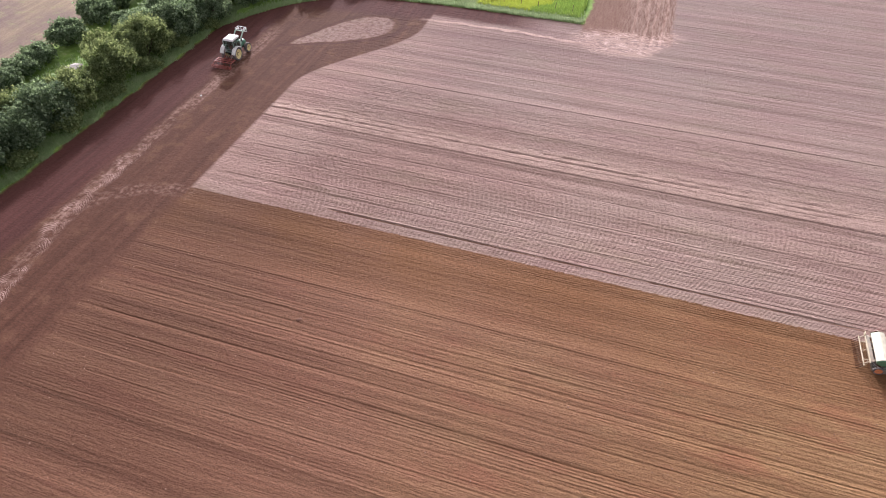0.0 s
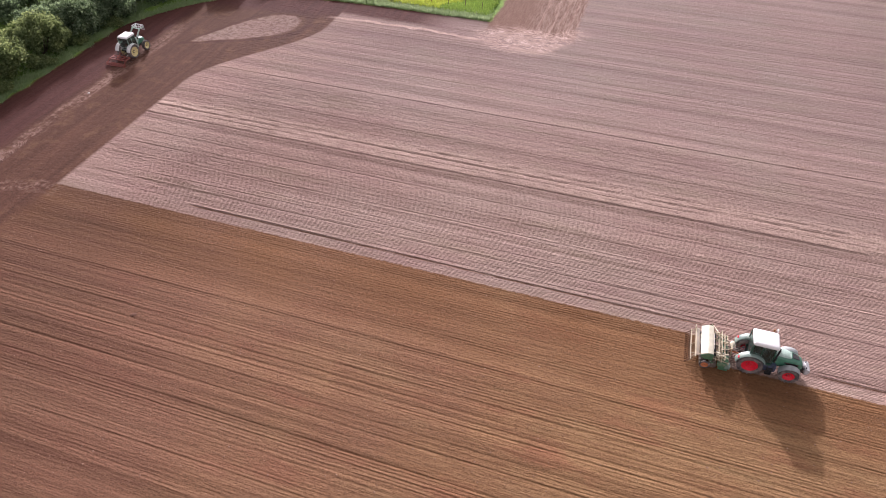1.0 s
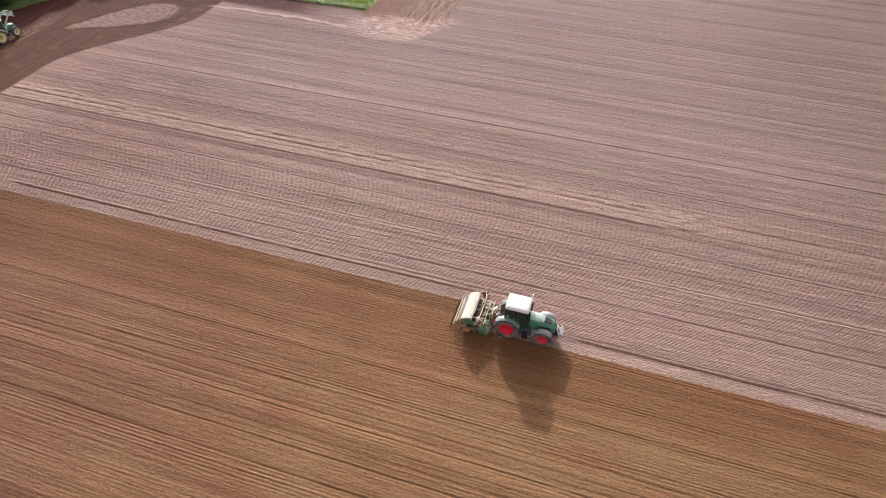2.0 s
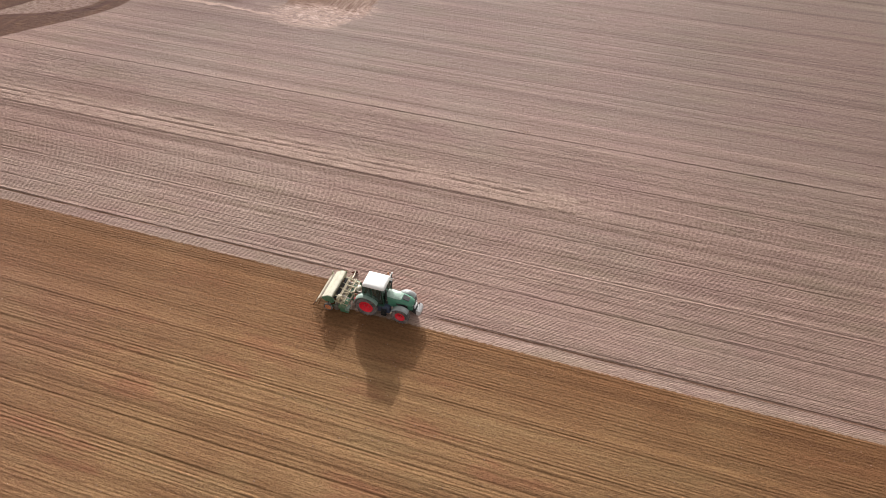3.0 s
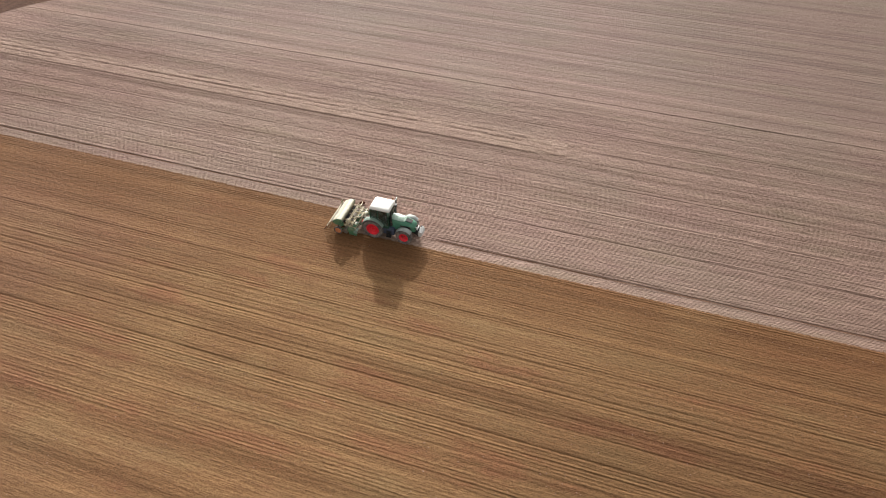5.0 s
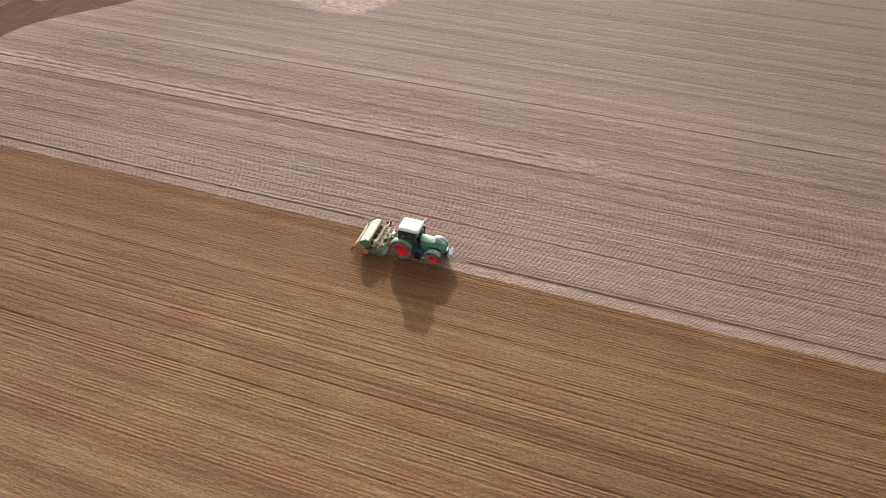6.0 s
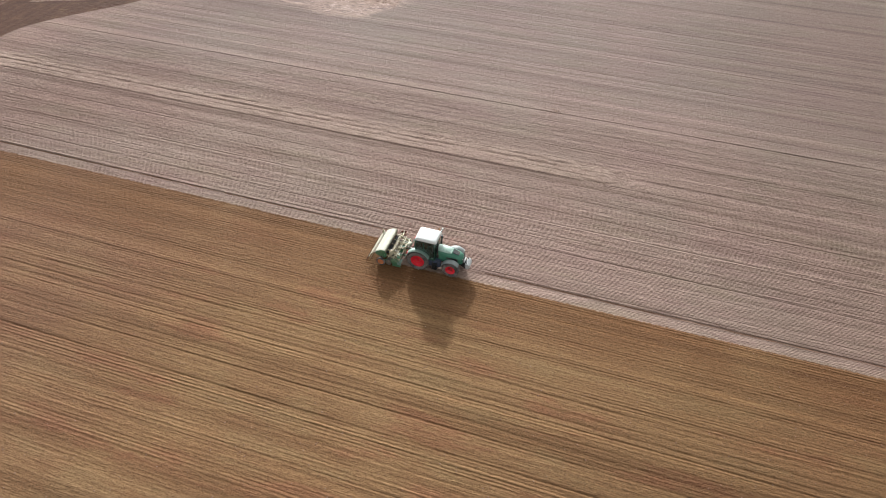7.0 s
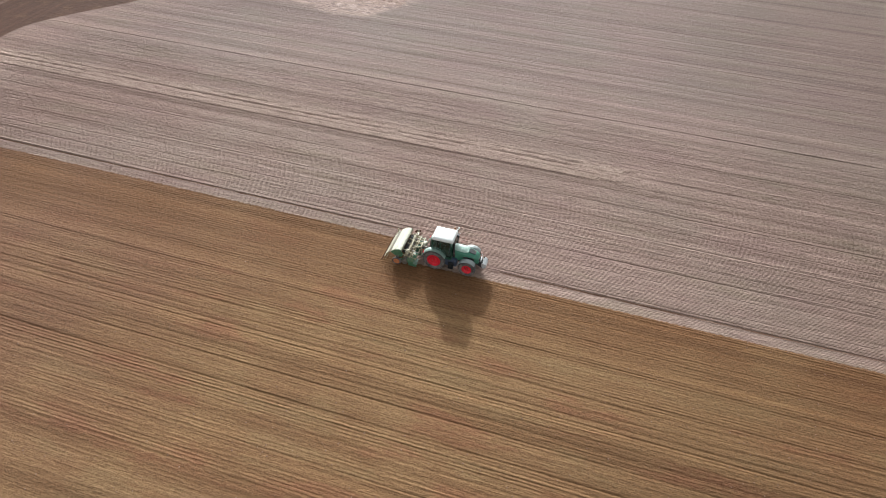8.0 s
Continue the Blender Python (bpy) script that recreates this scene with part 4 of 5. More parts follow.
    for name, line in (("hopper_lid", roof_line), ("rear_lid", rear_line)):
        for y0, y1 in ((-1.40, -0.466), (-0.46, 0.466), (0.472, 1.40)):
            lid = part(name, geo(loft([[(x, y, z) for x, z in line] for y in (y0, y1)])), cream_paint, hopper, "pale cream lid panel")
    part("lid_handle", geo(rod((-2.66, -0.8, 1.50), (-2.66, 0.8, 1.50), 0.015, 8)), steel, hopper)
    part("metering_unit", geo(box((-2.98, 0, 0.88), (0.22, 2.7, 0.14), 0.03), rod((-2.98, -1.5, 0.9), (-2.98, 1.5, 0.9), 0.03, 10)), black_metal, d)
    for k in range(20):
        y = -1.33 + 0.14 * k
        part("seed_tube", geo(rod((-2.98, y, 0.85), (-3.22, y, 0.5), 0.022, 7), rod((-3.22, y, 0.5), (-3.3, y, 0.14), 0.022, 7)), black_metal, d)
        part("coulter", geo(bar((-3.0, y, 0.55), (-3.3, y, 0.14), 0.03, 0.05), lathe([(-0.008, 0.02), (-0.006, 0.16), (0.006, 0.16), (0.008, 0.02)], (-3.27, y + 0.02, 0.13), 14)), steel, d)
    for s in (-1, 1):
        w = part("drive_wheel", geo(lathe([(-0.06, 0.27), (-0.07, 0.33), (-0.05, 0.38), (0.05, 0.38), (0.07, 0.33), (0.06, 0.27)], (-3.05, s * 1.54, 0.37), 28)), rubber, d)
        part("disc", geo(lathe([(-0.05, 0.28), (-0.02 * s, 0.08), (0.03 * s, 0.02), (0.05, 0.28)], (-3.05, s * 1.54, 0.37), 24)), orange_paint, w, "orange wheel disc")
        part("wheel_arm", geo(bar((-2.5, s * 1.46, 0.7), (-3.05, s * 1.46, 0.37), 0.05, 0.08)), drill_green, d)
    # following harrow
    rear = part("following_harrow", geo(bar((-4.12, -1.5, 0.55), (-4.12, 1.5, 0.55), 0.07, 0.07), bar((-3.3, -0.9, 0.85), (-4.12, -0.9, 0.57), 0.06, 0.06), bar((-3.3, 0.9, 0.85), (-4.12, 0.9, 0.57), 0.06, 0.06)), dusty_bar, d, "pale following harrow bar")
    part("rear_beam", geo(bar((-3.86, -1.5, 0.98), (-3.86, 1.5, 0.98), 0.08, 0.10), *[bar((-3.38, y, 1.06), (-3.86, y, 0.98), 0.05, 0.05) for y in (-1.2, 0.0, 1.2)], *[bar((-3.86, y, 0.98), (-4.12, y, 0.57), 0.05, 0.05) for y in (-1.3, -0.1, 1.3)]), dusty_bar, d, "dusty cream rear beam")
    part("rear_platform", geo(box((-3.70, 0, 1.02), (0.22, 2.7, 0.03), 0.008), *[box((-3.64 - 0.06 * k, 0, 1.043), (0.02, 2.66, 0.016), 0.004) for k in range(3)]), worn_deck, d, "worn grey-beige rear step board")
    part("warning_board", geo(box((-3.92, 1.36, 1.12), (0.03, 0.3, 0.3), 0.01)), dusty_bar, d)
    for k in range(14):
        y = -1.43 + 0.22 * k
        part("spring_tine", geo(rod((-4.12, y, 0.55), (-4.26, y, 0.30), 0.024, 6), rod((-4.26, y, 0.30), (-4.46, y + 0.03, 0.0), 0.026, 6)), soil_clod, rear, "soil-caked spring tine")
    for k in range(13):
        y = -1.32 + 0.22 * k
        part("spring_tine", geo(rod((-3.9, y, 0.9), (-3.95, y, 0.45), 0.014, 6), rod((-3.95, y, 0.45), (-4.2, y + 0.02, 0.0), 0.012, 6)), dusty_bar, rear)
    part("seed_gauge_box", geo(box((-2.3, -0.95, 1.12), (0.3, 0.36, 0.26), 0.03)), cream_paint, d, "cream control box")
    part("gearbox", geo(box((-2.75, -1.30, 0.95), (0.26, 0.2, 0.34), 0.04), rod((-2.75, -1.42, 0.95), (-2.75, -1.5, 0.95), 0.1, 14)), drill_green, d)
    for y in (-0.75, 0.75):
        part("hydraulic_ram", geo(rod((-1.4, y, 0.98), (-2.0, y, 1.14), 0.045, 10), rod((-2.0, y, 1.14), (-2.35, y, 1.24), 0.025, 8)), steel, d)
        part("support_strut", geo(bar((-1.65, y * 1.5, 0.75), (-2.3, y * 1.35, 1.34), 0.06, 0.06), bar((-2.3, y * 1.35, 1.34), (-2.75, y * 1.35, 1.3), 0.06, 0.06)), dusty_bar, d, "dusty cream strut")
    # catwalk rails and a low linkage in front of the hopper
    for x, z in ((-1.78, 1.10), (-2.22, 1.16)):
        part("tool_rail", geo(bar((x, -1.30, z), (x, 1.30, z), 0.07, 0.06), *[bar((x, y, z), (x, y, z - 0.24), 0.05, 0.05) for y in (-1.2, -0.3, 0.5, 1.2)]), dusty_bar, d, "dusty cream tool rail")
    for y in (-1.05, -0.2, 0.35, 1.05):
        part("cross_link", geo(bar((-1.5, y, 1.0), (-2.62, y + 0.16, 1.22), 0.06, 0.05)), dusty_bar, d)
    part("seed_sack", geo(loft([[(-1.22 + 0.2 * f * math.cos(a), 0.42 + 0.34 * f * math.sin(a), z) for a in [2 * math.pi * k / 14 for k in range(14)]] for z, f in ((1.0, 0.7), (1.06, 0.98), (1.16, 1.0), (1.24, 0.75), (1.27, 0.3))])), cream_paint, d, "pale sack on the hitch frame")
    part("end_gearbox", geo(rod((-1.98, -1.5, 0.62), (-1.98, -1.15, 0.62), 0.24, 18), box((-1.98, -1.52, 0.62), (0.2, 0.06, 0.2), 0.03)), drill_green, d)
    part("seat_step", geo(box((-1.46, -1.28, 0.66), (0.36, 0.42, 0.05), 0.012), box((-1.46, -1.48, 0.5), (0.36, 0.03, 0.3), 0.01)), pale_guard, d, "pale green side step")
    part("tool_board", geo(box((-1.62, -0.95, 0.90), (0.3, 0.7, 0.04), 0.01)), drill_green, d)
    # marker arms: one folded out on the far side, one folded up
    arm = part("marker_arm", geo(bar((-2.2, 1.40, 0.95), (-2.35, 2.15, 0.62), 0.07, 0.07), bar((-2.35, 2.15, 0.62), (-2.55, 2.72, 0.40), 0.05, 0.05)), dusty_bar, d, "pale marker arm swung out")
    part("marker_disc", geo(lathe([(-0.02, 0.02), (-0.06, 0.28), (-0.045, 0.28), (0.0, 0.02)], (0, 0, 0), 24)), soil_clod, arm, "soil-caked marker disc").matrix_basis = pose(-2.62, 2.75, 0.24, 25, 0, 25)
    part("marker_arm", geo(bar((-2.15, -1.40, 0.95), (-2.3, -1.42, 1.5), 0.06, 0.06), bar((-2.3, -1.42, 1.5), (-1.75, -1.42, 1.95), 0.05, 0.05)), dusty_bar, d)
    part("hydraulic_hose", geo(*[rod((-0.45, y, 1.5), (-1.0, y * 1.3, 1.12), 0.018, 6) for y in (-0.15, -0.05, 0.08)], *[rod((-1.0, y * 1.3, 1.12), (-1.8, y * 2.0, 1.05), 0.018, 6) for y in (-0.15, -0.05, 0.08)]), black_metal, d)
    part("drive_shaft", geo(rod((-0.4, 0, 0.72), (-1.6, 0, 0.82), 0.06, 12)), orange_paint, d)
    return d


# ---- the loader tractor on the headland ----
def loader_tractor(at):
    t = thing("loader_tractor", "older green tractor with yellow rims and raised front loader", "tractor", "tractors in the field", at)
    part("chassis", geo(box((1.2, 0, 0.88), (2.9, 0.5, 0.5), 0.06), rod((0, -0.7, 0.84), (0, 0.7, 0.84), 0.15, 18), rod((2.45, -0.72, 0.62), (2.45, 0.72, 0.62), 0.1, 14), box((0.05, 0, 0.9), (0.6, 0.9, 0.6), 0.08)), black_metal, t)
    hood = part("hood", geo(loft([hood_section(1.25, 0.40, 1.0, 1.72, 0.04), hood_section(2.2, 0.39, 0.98, 1.64, 0.05), hood_section(2.85, 0.36, 0.98, 1.5, 0.05), hood_section(3.05, 0.3, 1.0, 1.32, 0.03)])), green_paint, t)
    part("front_grille", geo(box((3.05, 0, 1.16), (0.06, 0.5, 0.32), 0.02)), black_metal, hood)
    cab(t, -0.32, 1.22, 1.1, 2.58, 0.78, white_roof, pale_guard)
    part("exhaust", geo(rod((1.35, -0.5, 1.5), (1.35, -0.5, 2.5), 0.05, 12)), black_metal, t)
    for s in (-1, 1):
        wheel(t, (0, s * 0.82, 0.85), 0.86, 0.52, 0.60, yellow_rim, s, 20)
        wheel(t, (2.45, s * 0.84, 0.63), 0.64, 0.44, 0.42, yellow_rim, s, 18)
        part("rear_mudguard", geo(arch((0, 0, 0.85), 0.95, s * 0.58, s * 1.14, 30, 165, 0.06, 14), plate([(0.85, s * 0.58, 1.05), (0.6, s * 0.58, 1.5), (-0.5, s * 0.58, 1.55), (-0.5, s * 0.58, 1.05)], 0.05, (0, s, 0))), dull_white, t, "pale grey rear mudguard")
        part("lift_arm", geo(bar((-0.25, s * 0.34, 0.66), (-1.05, s * 0.42, 0.5), 0.06, 0.09)), steel, t)
    loader = part("front_loader", geo(*[g for s in (-1, 1) for g in (
        bar((1.35, s * 0.55, 0.8), (1.45, s * 0.55, 1.85), 0.12, 0.16), bar((1.45, s * 0.55, 1.85), (2.55, s * 0.55, 2.75), 0.10, 0.17), bar((2.55, s * 0.55, 2.75), (3.3, s * 0.55, 2.72), 0.10, 0.15),
        rod((1.42, s * 0.55, 1.2), (2.2, s * 0.55, 2.38), 0.05, 10))], bar((2.6, -0.55, 2.72), (2.6, 0.55, 2.72), 0.1, 0.1)), pale_paint_and_sheen, t, "pale green loader arms, raised")
    part("loader_carriage", geo(bar((3.3, -0.62, 2.35), (3.3, 0.62, 2.35), 0.07, 0.07), bar((3.3, -0.62, 2.95), (3.3, 0.62, 2.95), 0.07, 0.07), *[bar((3.3, y, 2.3), (3.3, y, 3.0), 0.06, 0.06) for y in (-0.6, -0.2, 0.2, 0.6)],
                                bar((2.55, -0.58, 2.98), (3.3, -0.58, 2.95), 0.06, 0.06), bar((2.55, 0.58, 2.98), (3.3, 0.58, 2.95), 0.06, 0.06), bar((2.55, -0.58, 2.98), (2.55, 0.58, 2.98), 0.06, 0.06)), grey_weight, loader, "pale grey carriage frame")
    mirror(t, (1.05, -0.72, 2.45), (1.12, -1.1, 2.42))
    mirror(t, (1.05, 0.72, 2.45), (1.12, 1.1, 2.42))
    return t


def cultivator(at):
    c = thing("cultivator", "faded red spring-tine cultivator with crumbler roller behind a tractor", "cultivator", "", at)
    part("main_frame", geo(*[bar((x, -1.3, 0.62), (x, 1.3, 0.62), 0.09, 0.09) for x in (-1.3, -1.75, -2.2)], *[bar((-1.3, y, 0.62), (-2.2, y, 0.62), 0.08, 0.08) for y in (-1.2, -0.5, 0.5, 1.2)]), rust_red, c)
    part("headstock", geo(bar((-1.1, -0.4, 0.5), (-1.35, -0.1, 1.2), 0.07, 0.07), bar((-1.1, 0.4, 0.5), (-1.35, 0.1, 1.2), 0.07, 0.07), bar((-1.35, 0, 1.2), (-2.2, 0, 0.66), 0.06, 0.06)), rust_red, c)
    for i, x in enumerate((-1.3, -1.75, -2.2)):
        for k in range(5):
            y = -1.15 + 0.55 * k + 0.18 * (i - 1)
            part("tine", geo(bar((x, y, 0.58), (x - 0.22, y, 0.3), 0.03, 0.05), bar((x - 0.22, y, 0.3), (x - 0.02, y, 0.0), 0.05, 0.03)), black_metal, c)
    roller = part("crumbler_roller", geo(rod((-2.75, -1.3, 0.22), (-2.75, 1.3, 0.22), 0.05, 10), *[lathe([(-0.01, 0.18), (-0.01, 0.22), (0.01, 0.22), (0.01, 0.18)], (-2.75, y, 0.22), 20) for y in (-1.3, -0.65, 0.0, 0.65, 1.3)]), rust_red, c, "faded red crumbler roller")
    for k in range(10):
        a = 2 * math.pi * k / 10
        part("roller_bar", geo(bar((-2.75 + 0.21 * math.cos(a), -1.3, 0.22 + 0.21 * math.sin(a)), (-2.75 + 0.21 * math.cos(a + 0.4), 1.3, 0.22 + 0.21 * math.sin(a + 0.4)), 0.04, 0.02, 0)), rust_red, roller)
    for s in (-1, 1):
        part("roller_arm", geo(bar((-2.2, s * 1.15, 0.62), (-2.75, s * 1.32, 0.26), 0.06, 0.08)), rust_red, c)
    return c


drilling_tractor()
seed_drill()
HEADLAND_AT = pose(-75.6, 26.4, 0.0, 0, 0, 90)
loader_tractor(HEADLAND_AT)
cultivator(HEADLAND_AT)


# ---- hedge, verge and the crop beyond ----
def add_leaf(verts, faces, rng, c, size, tilt):
    """One leaf: a folded diamond of two triangles with a random turn."""
    d = rng.normal(size=3)
    d /= np.linalg.norm(d) + 1e-9
    n = np.array(tilt) * 0.7 + rng.normal(size=3) * 0.6
    side = np.cross(d, n)
    side /= np.linalg.norm(side) + 1e-9
    i = len(verts)
    verts.extend([c - d * size * 0.6, c + side * size * 0.38, c + d * size * 0.6, c - side * size * 0.38])
    faces.append((i, i + 1, i + 2, i + 3))


def raw_mesh(name, verts, faces, material):
    me = bpy.data.meshes.new(name)
    me.from_pydata([tuple(v) for v in verts], [], faces)
    me.update()
    me.materials.append(material)
    return me


def shrub(name, seed, wide, tall, leaf_mat, label, leaves=5200, leaf=0.2):
    """A hedge shrub: several stems, limbs and a crown of leaf clumps with gaps."""
    rng = np.random.RandomState(seed)
    s = thing(name, label, "shrub", "shrubs of the hedge")
    makers, tips = [], []
    for k in range(5):
        a, r = rng.uniform(0, 6.28), rng.uniform(0.1, 0.5)
        base = Vector((r * math.cos(a) * 0.5, r * math.sin(a) * 0.5, -0.05))
        mid = base + Vector((math.cos(a) * wide * 0.16, math.sin(a) * wide * 0.16, tall * 0.38))
        makers.append(rod(base, mid, 0.09, 7, 0.06))
        for _ in range(4):
            b = a + rng.uniform(-1.2, 1.2)
            tip = mid + Vector((math.cos(b) * wide * rng.uniform(0.1, 0.28), math.sin(b) * wide * rng.uniform(0.1, 0.28), tall * rng.uniform(0.12, 0.45)))
            makers.append(rod(mid, tip, 0.05, 6, 0.02))
            tips.append(np.array(tip))
    part("stems", geo(*makers), bark, s)
    # clumps spread over an uneven dome
    clumps = []
    for _ in range(70):
        v = rng.normal(size=3)
        v /= np.linalg.norm(v)
        v[2] = abs(v[2]) if rng.rand() < 0.6 else v[2] * 0.55
        f = rng.uniform(0.6, 1.0) ** 0.5
        lump = 1.0 + 0.22 * math.sin(3 * math.atan2(v[1], v[0]) + seed) + rng.uniform(-0.2, 0.22)
        clumps.append((np.array([v[0] * wide * 0.5 * f * lump, v[1] * wide * 0.5 * f * lump, tall * 0.38 + v[2] * tall * 0.58 * f * (0.9 + 0.1 * lump)]), rng.uniform(0.2, 0.5) * wide / 3.6))
    clumps += [(t, 0.4) for t in tips]
    verts, faces = [], []
    for _ in range(leaves):
        c, r = clumps[rng.randint(len(clumps))]
        v = rng.normal(size=3)
        v /= np.linalg.norm(v)
        p = c + v * r * rng.uniform(0.35, 1.55)
        p[2] = max(p[2], 0.05)
        up = v + np.array([0, 0, 0.5])
        add_leaf(verts, faces, rng, p, leaf * rng.uniform(0.6, 1.6), up)
    ob = new("crown", raw_mesh("crown", verts, faces, leaf_mat))
    ob.parent = s
    return s


shrub_dark = shrub("hawthorn_shrub", 2, 5.0, 4.0, leaf_dark, "dense dark green hedge shrub at the field edge", 16500, 0.185)
shrub_dark.matrix_basis = pose(-86.7, 2.0, 0, 0, 0, 20)
shrub_warm = shrub("maple_shrub", 7, 5.4, 4.4, leaf_warm, "rounded olive green hedge shrub with paler shoots", 16500, 0.185)
shrub_warm.matrix_basis = pose(-86.5, 10.4, 0, 0, 0, 80)
shrub_low = shrub("low_shrub", 11, 3.4, 2.5, leaf_dark, "low dark green shrub beyond the hedge", 7000, 0.2)
shrub_low.matrix_basis = pose(-98.2, 17.4, 0)
shrub_rank = shrub("bramble_shrub", 15, 3.4, 1.7, leaf_warm, "low sprawling green bramble along the verge", 6000, 0.19)
shrub_rank.matrix_basis = pose(-84.6, 6.4, 0)


def plant(source, x, y, size, turn, squash=1.0):
    copy_thing(source, pose(x, y, 0, 0, 0, turn) @ Matrix.Diagonal((size, size, size * squash, 1)))


for x, y, size, turn in ((-87.9, 6.2, 1.05, 150), (-88.4, -2.6, 1.0, 210), (-86.6, -6.6, 0.9, 40), (-87.4, 30.2, 1.05, 100), (-90.4, 26.6, 0.95, 15), (-86.2, 35.4, 0.95, 260),
                         (-88.0, 39.2, 1.05, 310), (-84.4, 43.4, 1.05, 75), (-82.2, 49.0, 0.95, 190), (-78.0, 53.2, 0.95, 120), (-88.4, -11.0, 1.05, 10), (-87.2, -15.6, 1.0, 95),
                         (-91.6, 34.0, 1.0, 140), (-92.0, 39.5, 1.1, 200)):
    plant(shrub_dark, x + 1.3, y, size * 1.12, turn)
for x, y, size, turn in ((-87.6, 17.2, 0.98, 10), (-88.0, 23.6, 1.0, 130), (-90.2, 3.8, 0.85, 200), (-90.6, 20.2, 0.85, 300), (-89.6, 44.4, 1.0, 60), (-84.6, 49.8, 1.05, 240), (-90.4, -7.6, 0.9, 350)):
    plant(shrub_warm, x + 1.3, y, size * 1.12, turn)
for x, y, size, turn in ((-98.4, 23.2, 1.25, 60), (-97.9, 14.0, 1.0, 200), (-97.2, 11.0, 1.0, 330), (-99.4, 30.0, 1.35, 120), (-97.6, 7.6, 0.95, 20), (-100.2, 35.4, 1.3, 250), (-98.6, 40.8, 1.3, 170), (-97.0, 3.6, 0.9, 290), (-94.6, 29.4, 0.9, 90)):
    plant(shrub_low, x, y, size, turn)
for x, y, size, turn in ((-84.4, 13.4, 0.85, 70), (-84.2, 20.6, 0.8, 160), (-84.6, 27.4, 0.85, 250), (-84.2, -0.8, 0.8, 330), (-83.8, 33.2, 0.8, 30), (-84.4, -9.0, 0.85, 110)):
    plant(shrub_rank, x, y, size, turn, 0.9)
# dark bushes behind the far verge
for x, y, size, turn in ((-71.6, 56.4, 0.8, 10), (-66.6, 58.6, 0.8, 80), (-61.4, 60.0, 0.8, 160), (-56.2, 60.8, 0.75, 220), (-51.2, 61.2, 0.7, 300)):
    plant(shrub_dark, x, y, size, turn)


def field_edge(x):
    """Where the verge begins, across the far headland."""
    return 52.0 - 19.0 * math.exp(-(x + 82.8) / 7.0)


def grass_stuff(name, label, spots, material, tall, wide, seed):
    """Tufts of blades over the given spots, as one mesh."""
    rng = np.random.RandomState(seed)
    verts, faces = [], []
    for x, y in spots:
        for _ in range(5):
            a, lean = rng.uniform(0, 6.28), rng.uniform(0.05, 0.5)
            h, w = tall * rng.uniform(0.5, 1.3), wide * rng.uniform(0.7, 1.3)
            bx, by = x + rng.normal() * 0.14, y + rng.normal() * 0.14
            sx, sy = -math.sin(a) * w, math.cos(a) * w
            tx, ty = bx + math.cos(a) * lean * h, by + math.sin(a) * lean * h
            i = len(verts)
            verts.extend([(bx - sx, by - sy, -0.01), (bx + sx, by + sy, -0.01), (tx + sx * 0.2, ty + sy * 0.2, h), (tx - sx * 0.2, ty - sy * 0.2, h)])
            faces.append((i, i + 1, i + 2, i + 3))
    return tagged(new(name, raw_mesh(name, verts, faces, material)), label, "grass", kind="stuff")


rng = np.random.RandomState(21)
spots = []
for _ in range(9500):
    y = rng.uniform(-22, 44)
    x = rng.uniform(-96, -82.7) if rng.rand() < 0.45 else -82.7 - abs(rng.normal()) * 0.9
    spots.append((x + 0.25 * math.sin(y * 1.7), y))
for _ in range(5200):
    x = rng.uniform(-82.6, -33.9)
    spots.append((x, field_edge(x) + abs(rng.normal()) * 1.6))
grass_stuff("verge_grass", "tufted green verge grass along the field edge", spots, leaf_grass, 0.32, 0.05, 5)
spots = [(rng.uniform(-60, -34.4), rng.uniform(53.6, 70)) for _ in range(15000)]
spots = [(x, y) for x, y in spots if x > -50 or y > 60]
ripe = [(x, y) for x, y in spots if x < -40.5 + 1.5 * math.sin(y * 0.9)]
# yellow-green grass without flowers
grass_stuff("yellow_crop", "bright yellow-green grassy crop beyond the verge", ripe, leaf_gold, 0.42, 0.14, 6)
grass_stuff("green_crop", "fresh green crop plants at the field corner", [p for p in spots if p not in set(ripe)], leaf_fresh, 0.4, 0.13, 8)


# ---- loose clods, stones and the thrown-up soil at the end of the ruts ----
def clod_mesh(name, seed, material, rough=0.3):
    rng = np.random.RandomState(seed)
    bm = bmesh.new()
    bmesh.ops.create_icosphere(bm, subdivisions=1, radius=1.0)
    for v in bm.verts:
        v.co *= 1.0 + rng.uniform(-rough, rough)
        v.co.z *= 0.6
    me = bpy.data.meshes.new(name)
    bm.to_mesh(me)
    bm.free()
    me.materials.append(material)
    return me


def scatter_stuff(name, label, category, spots, material, seed):
    """Many crumbs of soil as one mesh."""
    rng = np.random.RandomState(seed)
    base = [clod_mesh(name, seed + k, material) for k in range(3)]
    shapes = []
    for me in base:
        co = np.zeros(len(me.vertices) * 3)
        me.vertices.foreach_get("co", co)
        shapes.append((co.reshape(-1, 3), [tuple(p.vertices) for p in me.polygons]))
    for me in base:
        bpy.data.meshes.remove(me)
    verts, faces, at = [], [], 0
    for x, y, z, r in spots:
        co, fs = shapes[rng.randint(3)]
        a = rng.uniform(0, 6.28)
        m = np.array([[math.cos(a), -math.sin(a), 0], [math.sin(a), math.cos(a), 0], [0, 0, 1]])
        verts.append(co @ m.T * r * rng.uniform(0.7, 1.3, 3) + (x, y, z))
        faces.extend(tuple(i + at for i in f) for f in fs)
        at += len(co)
    return tagged(new(name, raw_mesh(name, np.concatenate(verts), faces, material)), label, category, kind="stuff")


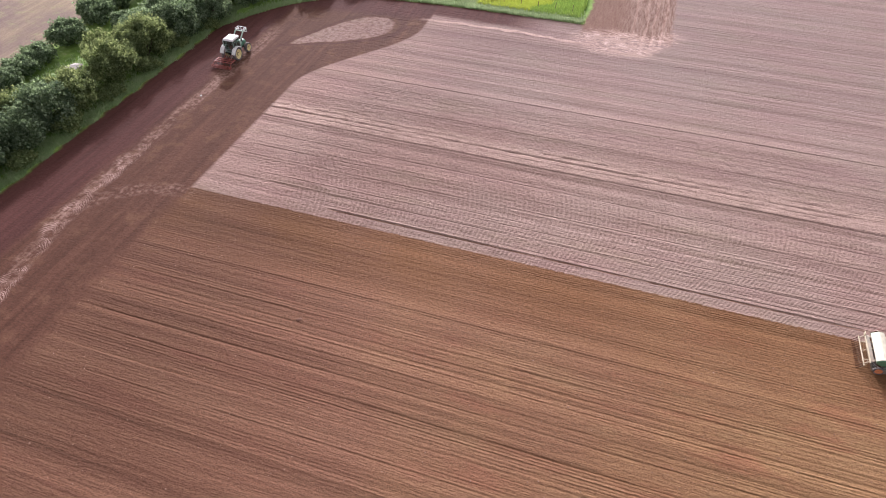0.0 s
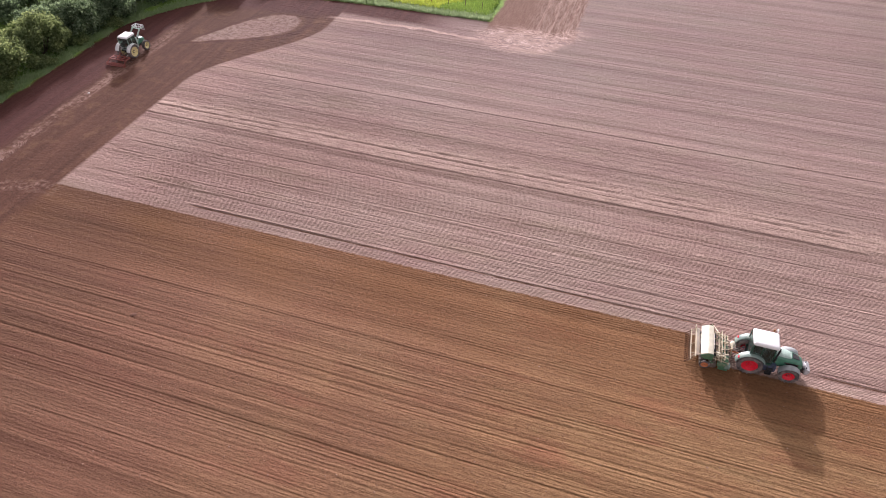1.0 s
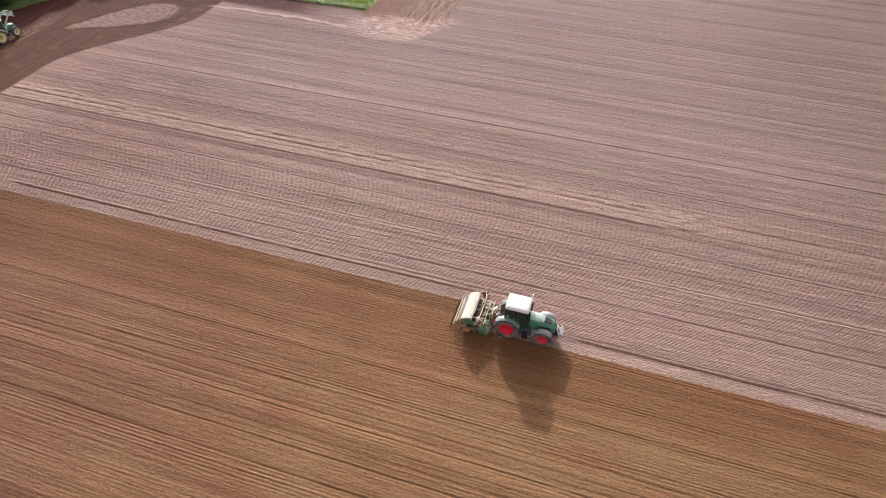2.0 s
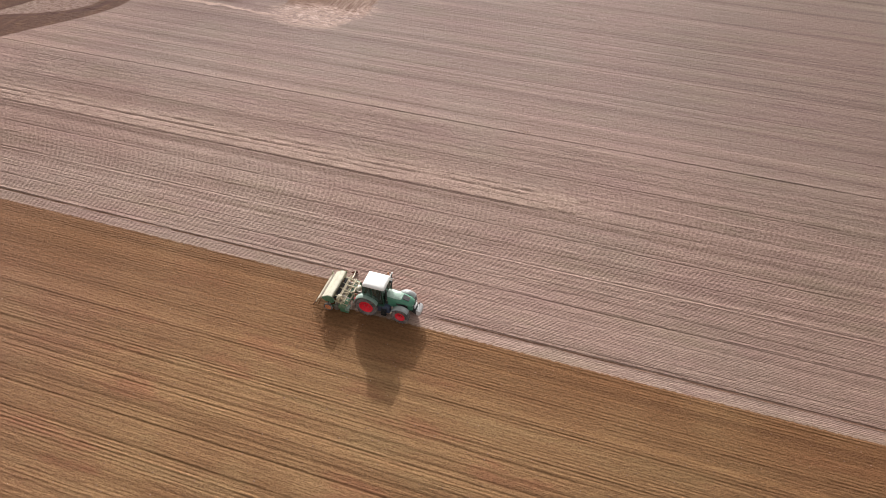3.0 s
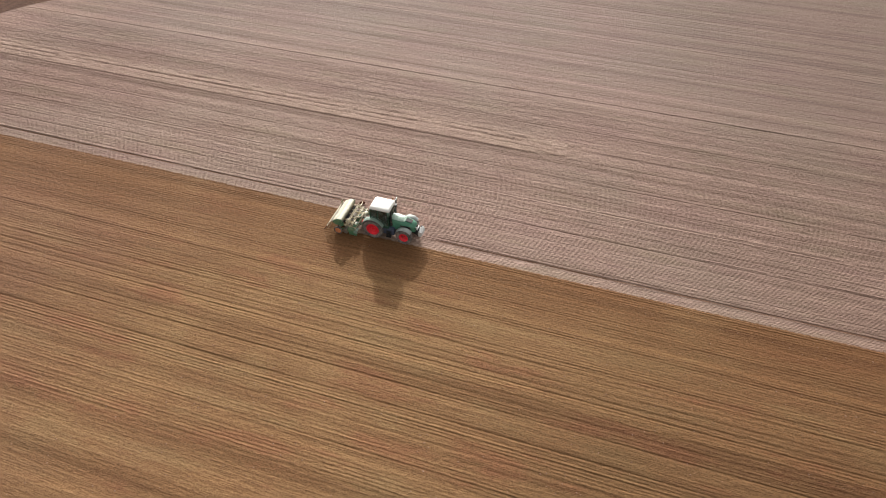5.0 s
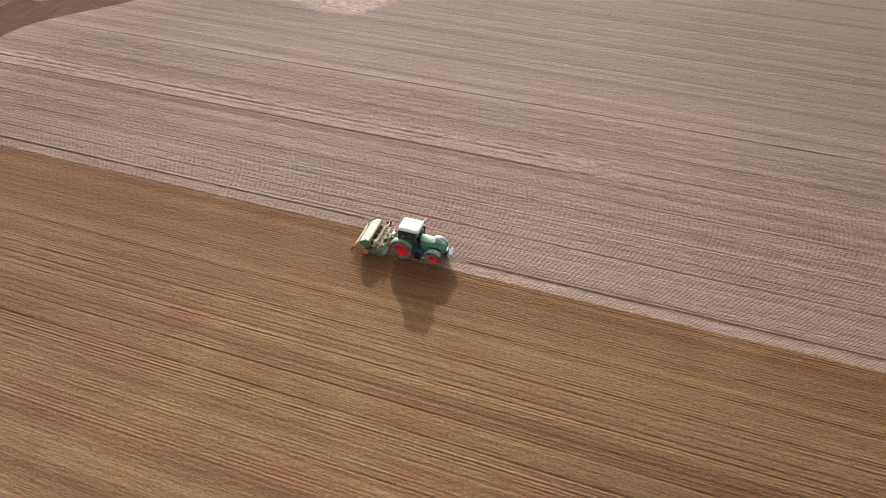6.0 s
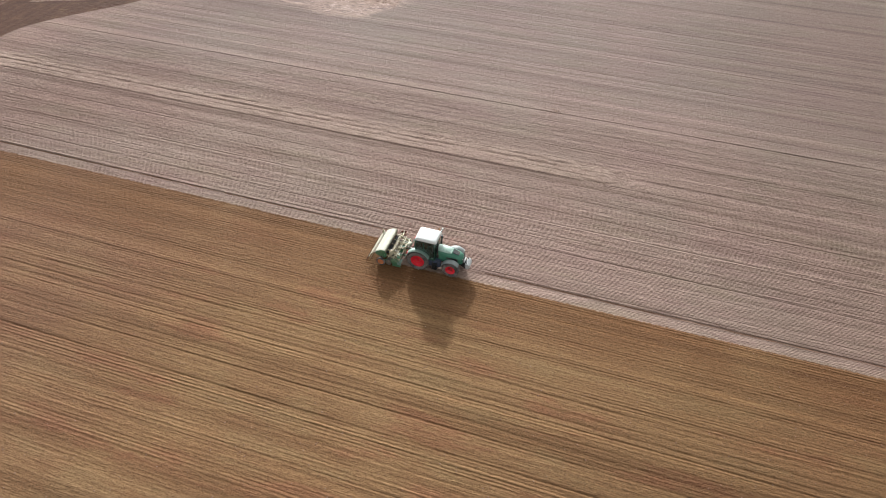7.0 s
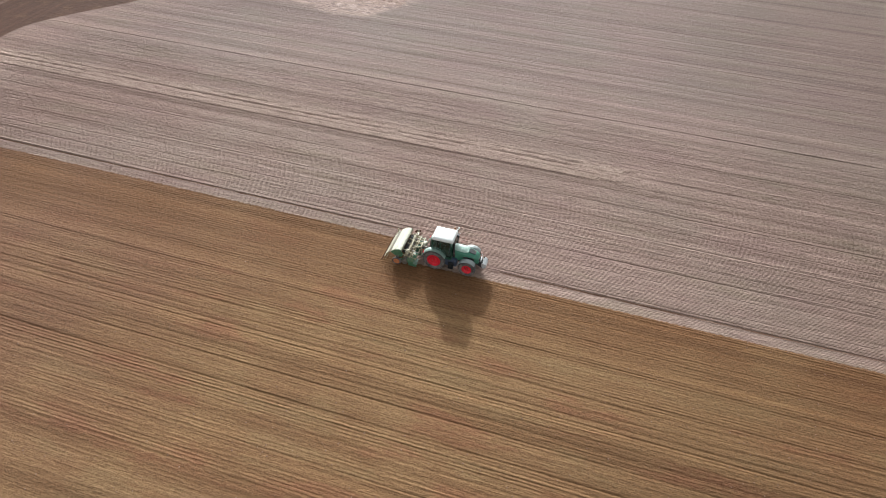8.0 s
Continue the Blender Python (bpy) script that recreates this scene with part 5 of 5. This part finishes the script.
clod_dark = surface("fresh_clods", (0.22, 0.13, 0.09), 0.95, 0, None, scale=10.0, bump=0.6)
clod_pale = surface("dry_clods", (0.38, 0.26, 0.21), 0.95, 0, None, scale=10.0, bump=0.6)
rng = np.random.RandomState(31)
spots = []
for _ in range(1500):
    x = RUT_END + 2.0 - abs(rng.exponential(16.0))
    y = rng.choice([15.95, 17.1, 17.9, 18.8]) + rng.normal() * 0.28
    if x > -64:
        spots.append((x, y, -0.005, rng.uniform(0.02, 0.05)))
for _ in range(600):
    spots.append((RUT_END + rng.normal() * 3.0, 17.2 + rng.normal() * 0.6, -0.01, rng.uniform(0.02, 0.02 + 0.06 * rng.rand() ** 2)))
scatter_stuff("rut_clods", "pale broken clods along the worked ruts", "soil", spots, clod_pale, 50)
spots = []
for _ in range(500):
    spots.append((rng.uniform(-50, -3.8), 2.95 + rng.normal() * 0.16, 0.0, rng.uniform(0.02, 0.05)))
for _ in range(600):
    spots.append((rng.uniform(5, 75), 0.45 + rng.normal() * 0.16, 0.0, rng.uniform(0.02, 0.05)))
for _ in range(2500):
    spots.append((rng.uniform(-66, 70), rng.uniform(-30, -1), 0.0, rng.uniform(0.02, 0.06)))
scatter_stuff("soil_clods", "brown soil clods beside the marker lines", "soil", spots, clod_dark, 60)
spots = []
for _ in range(160):
    a, r = rng.uniform(0, 6.28), abs(rng.normal()) * 0.55
    spots.append((RUT_END + 9.5 + r * math.cos(a) * 1.3, 7.8 + r * math.sin(a), 0.0, rng.uniform(0.012, 0.04)))
for _ in range(120):
    a, r = rng.uniform(0, 6.28), abs(rng.normal()) * 0.5
    spots.append((RUT_END - 5.4 + r * math.cos(a) * 1.4, 28.2 + r * math.sin(a), 0.0, rng.uniform(0.02, 0.07)))
for _ in range(350):
    spots.append((rng.uniform(-64, 70), rng.uniform(-30, 48), 0.01, rng.uniform(0.02, 0.05)))
scatter_stuff("pale_crumbs", "small pale stones and dry crumbs on the soil", "stones", spots, clod_pale, 70)

stone_mesh = clod_mesh("field_stone", 91, pale_stone, 0.22)
for x, y, r, h in ((-92.4, 16.6, 1.35, 1.5), (-74.3, 17.0, 0.17, 0.15)):
    ob = tagged(new("field_stone", stone_mesh), "pale weathered stone lying on the ground", "stone", "stones by the field")
    ob.matrix_basis = pose(x, y, h * 0.25, 0, 0, x * 40) @ Matrix.Diagonal((r, r * 0.8, h, 1))
lump = tagged(new("soil_lump", clod_mesh("soil_lump", 95, soil_clod, 0.3)), "dark brown lump of damp soil on the drilled ground", "soil")
lump.matrix_basis = pose(-47.1, -10.6, 0.03, 0, 0, 30) @ Matrix.Diagonal((0.26, 0.17, 0.08, 1))


def stake(x, y, tall):
    """A rough wooden stake with a pointed foot and a sawn top."""
    st = thing("fence_stake", "weathered wooden stake in the bright verge crop", "fence post", "stakes along the verge", pose(x, y, 0, 2.0 * math.sin(x * 3), 1.5 * math.cos(x), x * 30))
    part("post", geo(rod((0, 0, -0.2), (0, 0, tall), 0.055, 9, 0.045)), bark, st)
    part("cap", geo(rod((0, 0, tall), (0, 0, tall + 0.03), 0.05, 9, 0.03)), bark, st)
    return st


for k in range(7):
    stake(-35.8 - 2.6 * k, 55.3 - 0.1 * k, 1.15 + 0.1 * math.sin(k * 2.3))
brush = thing("brushwood", "small heap of dark cut branches on the verge", "branches", "", pose(-36.2, 53.6, 0))
rng = np.random.RandomState(77)
for _ in range(14):
    a, b = rng.uniform(0, 6.28), rng.uniform(-0.25, 0.25)
    length = rng.uniform(0.5, 1.1)
    part("branch", geo(rod((-math.cos(a) * length / 2, -math.sin(a) * length / 2, 0.05), (math.cos(a) * length / 2, math.sin(a) * length / 2, 0.2 + b), 0.025, 6, 0.012)), bark, brush)
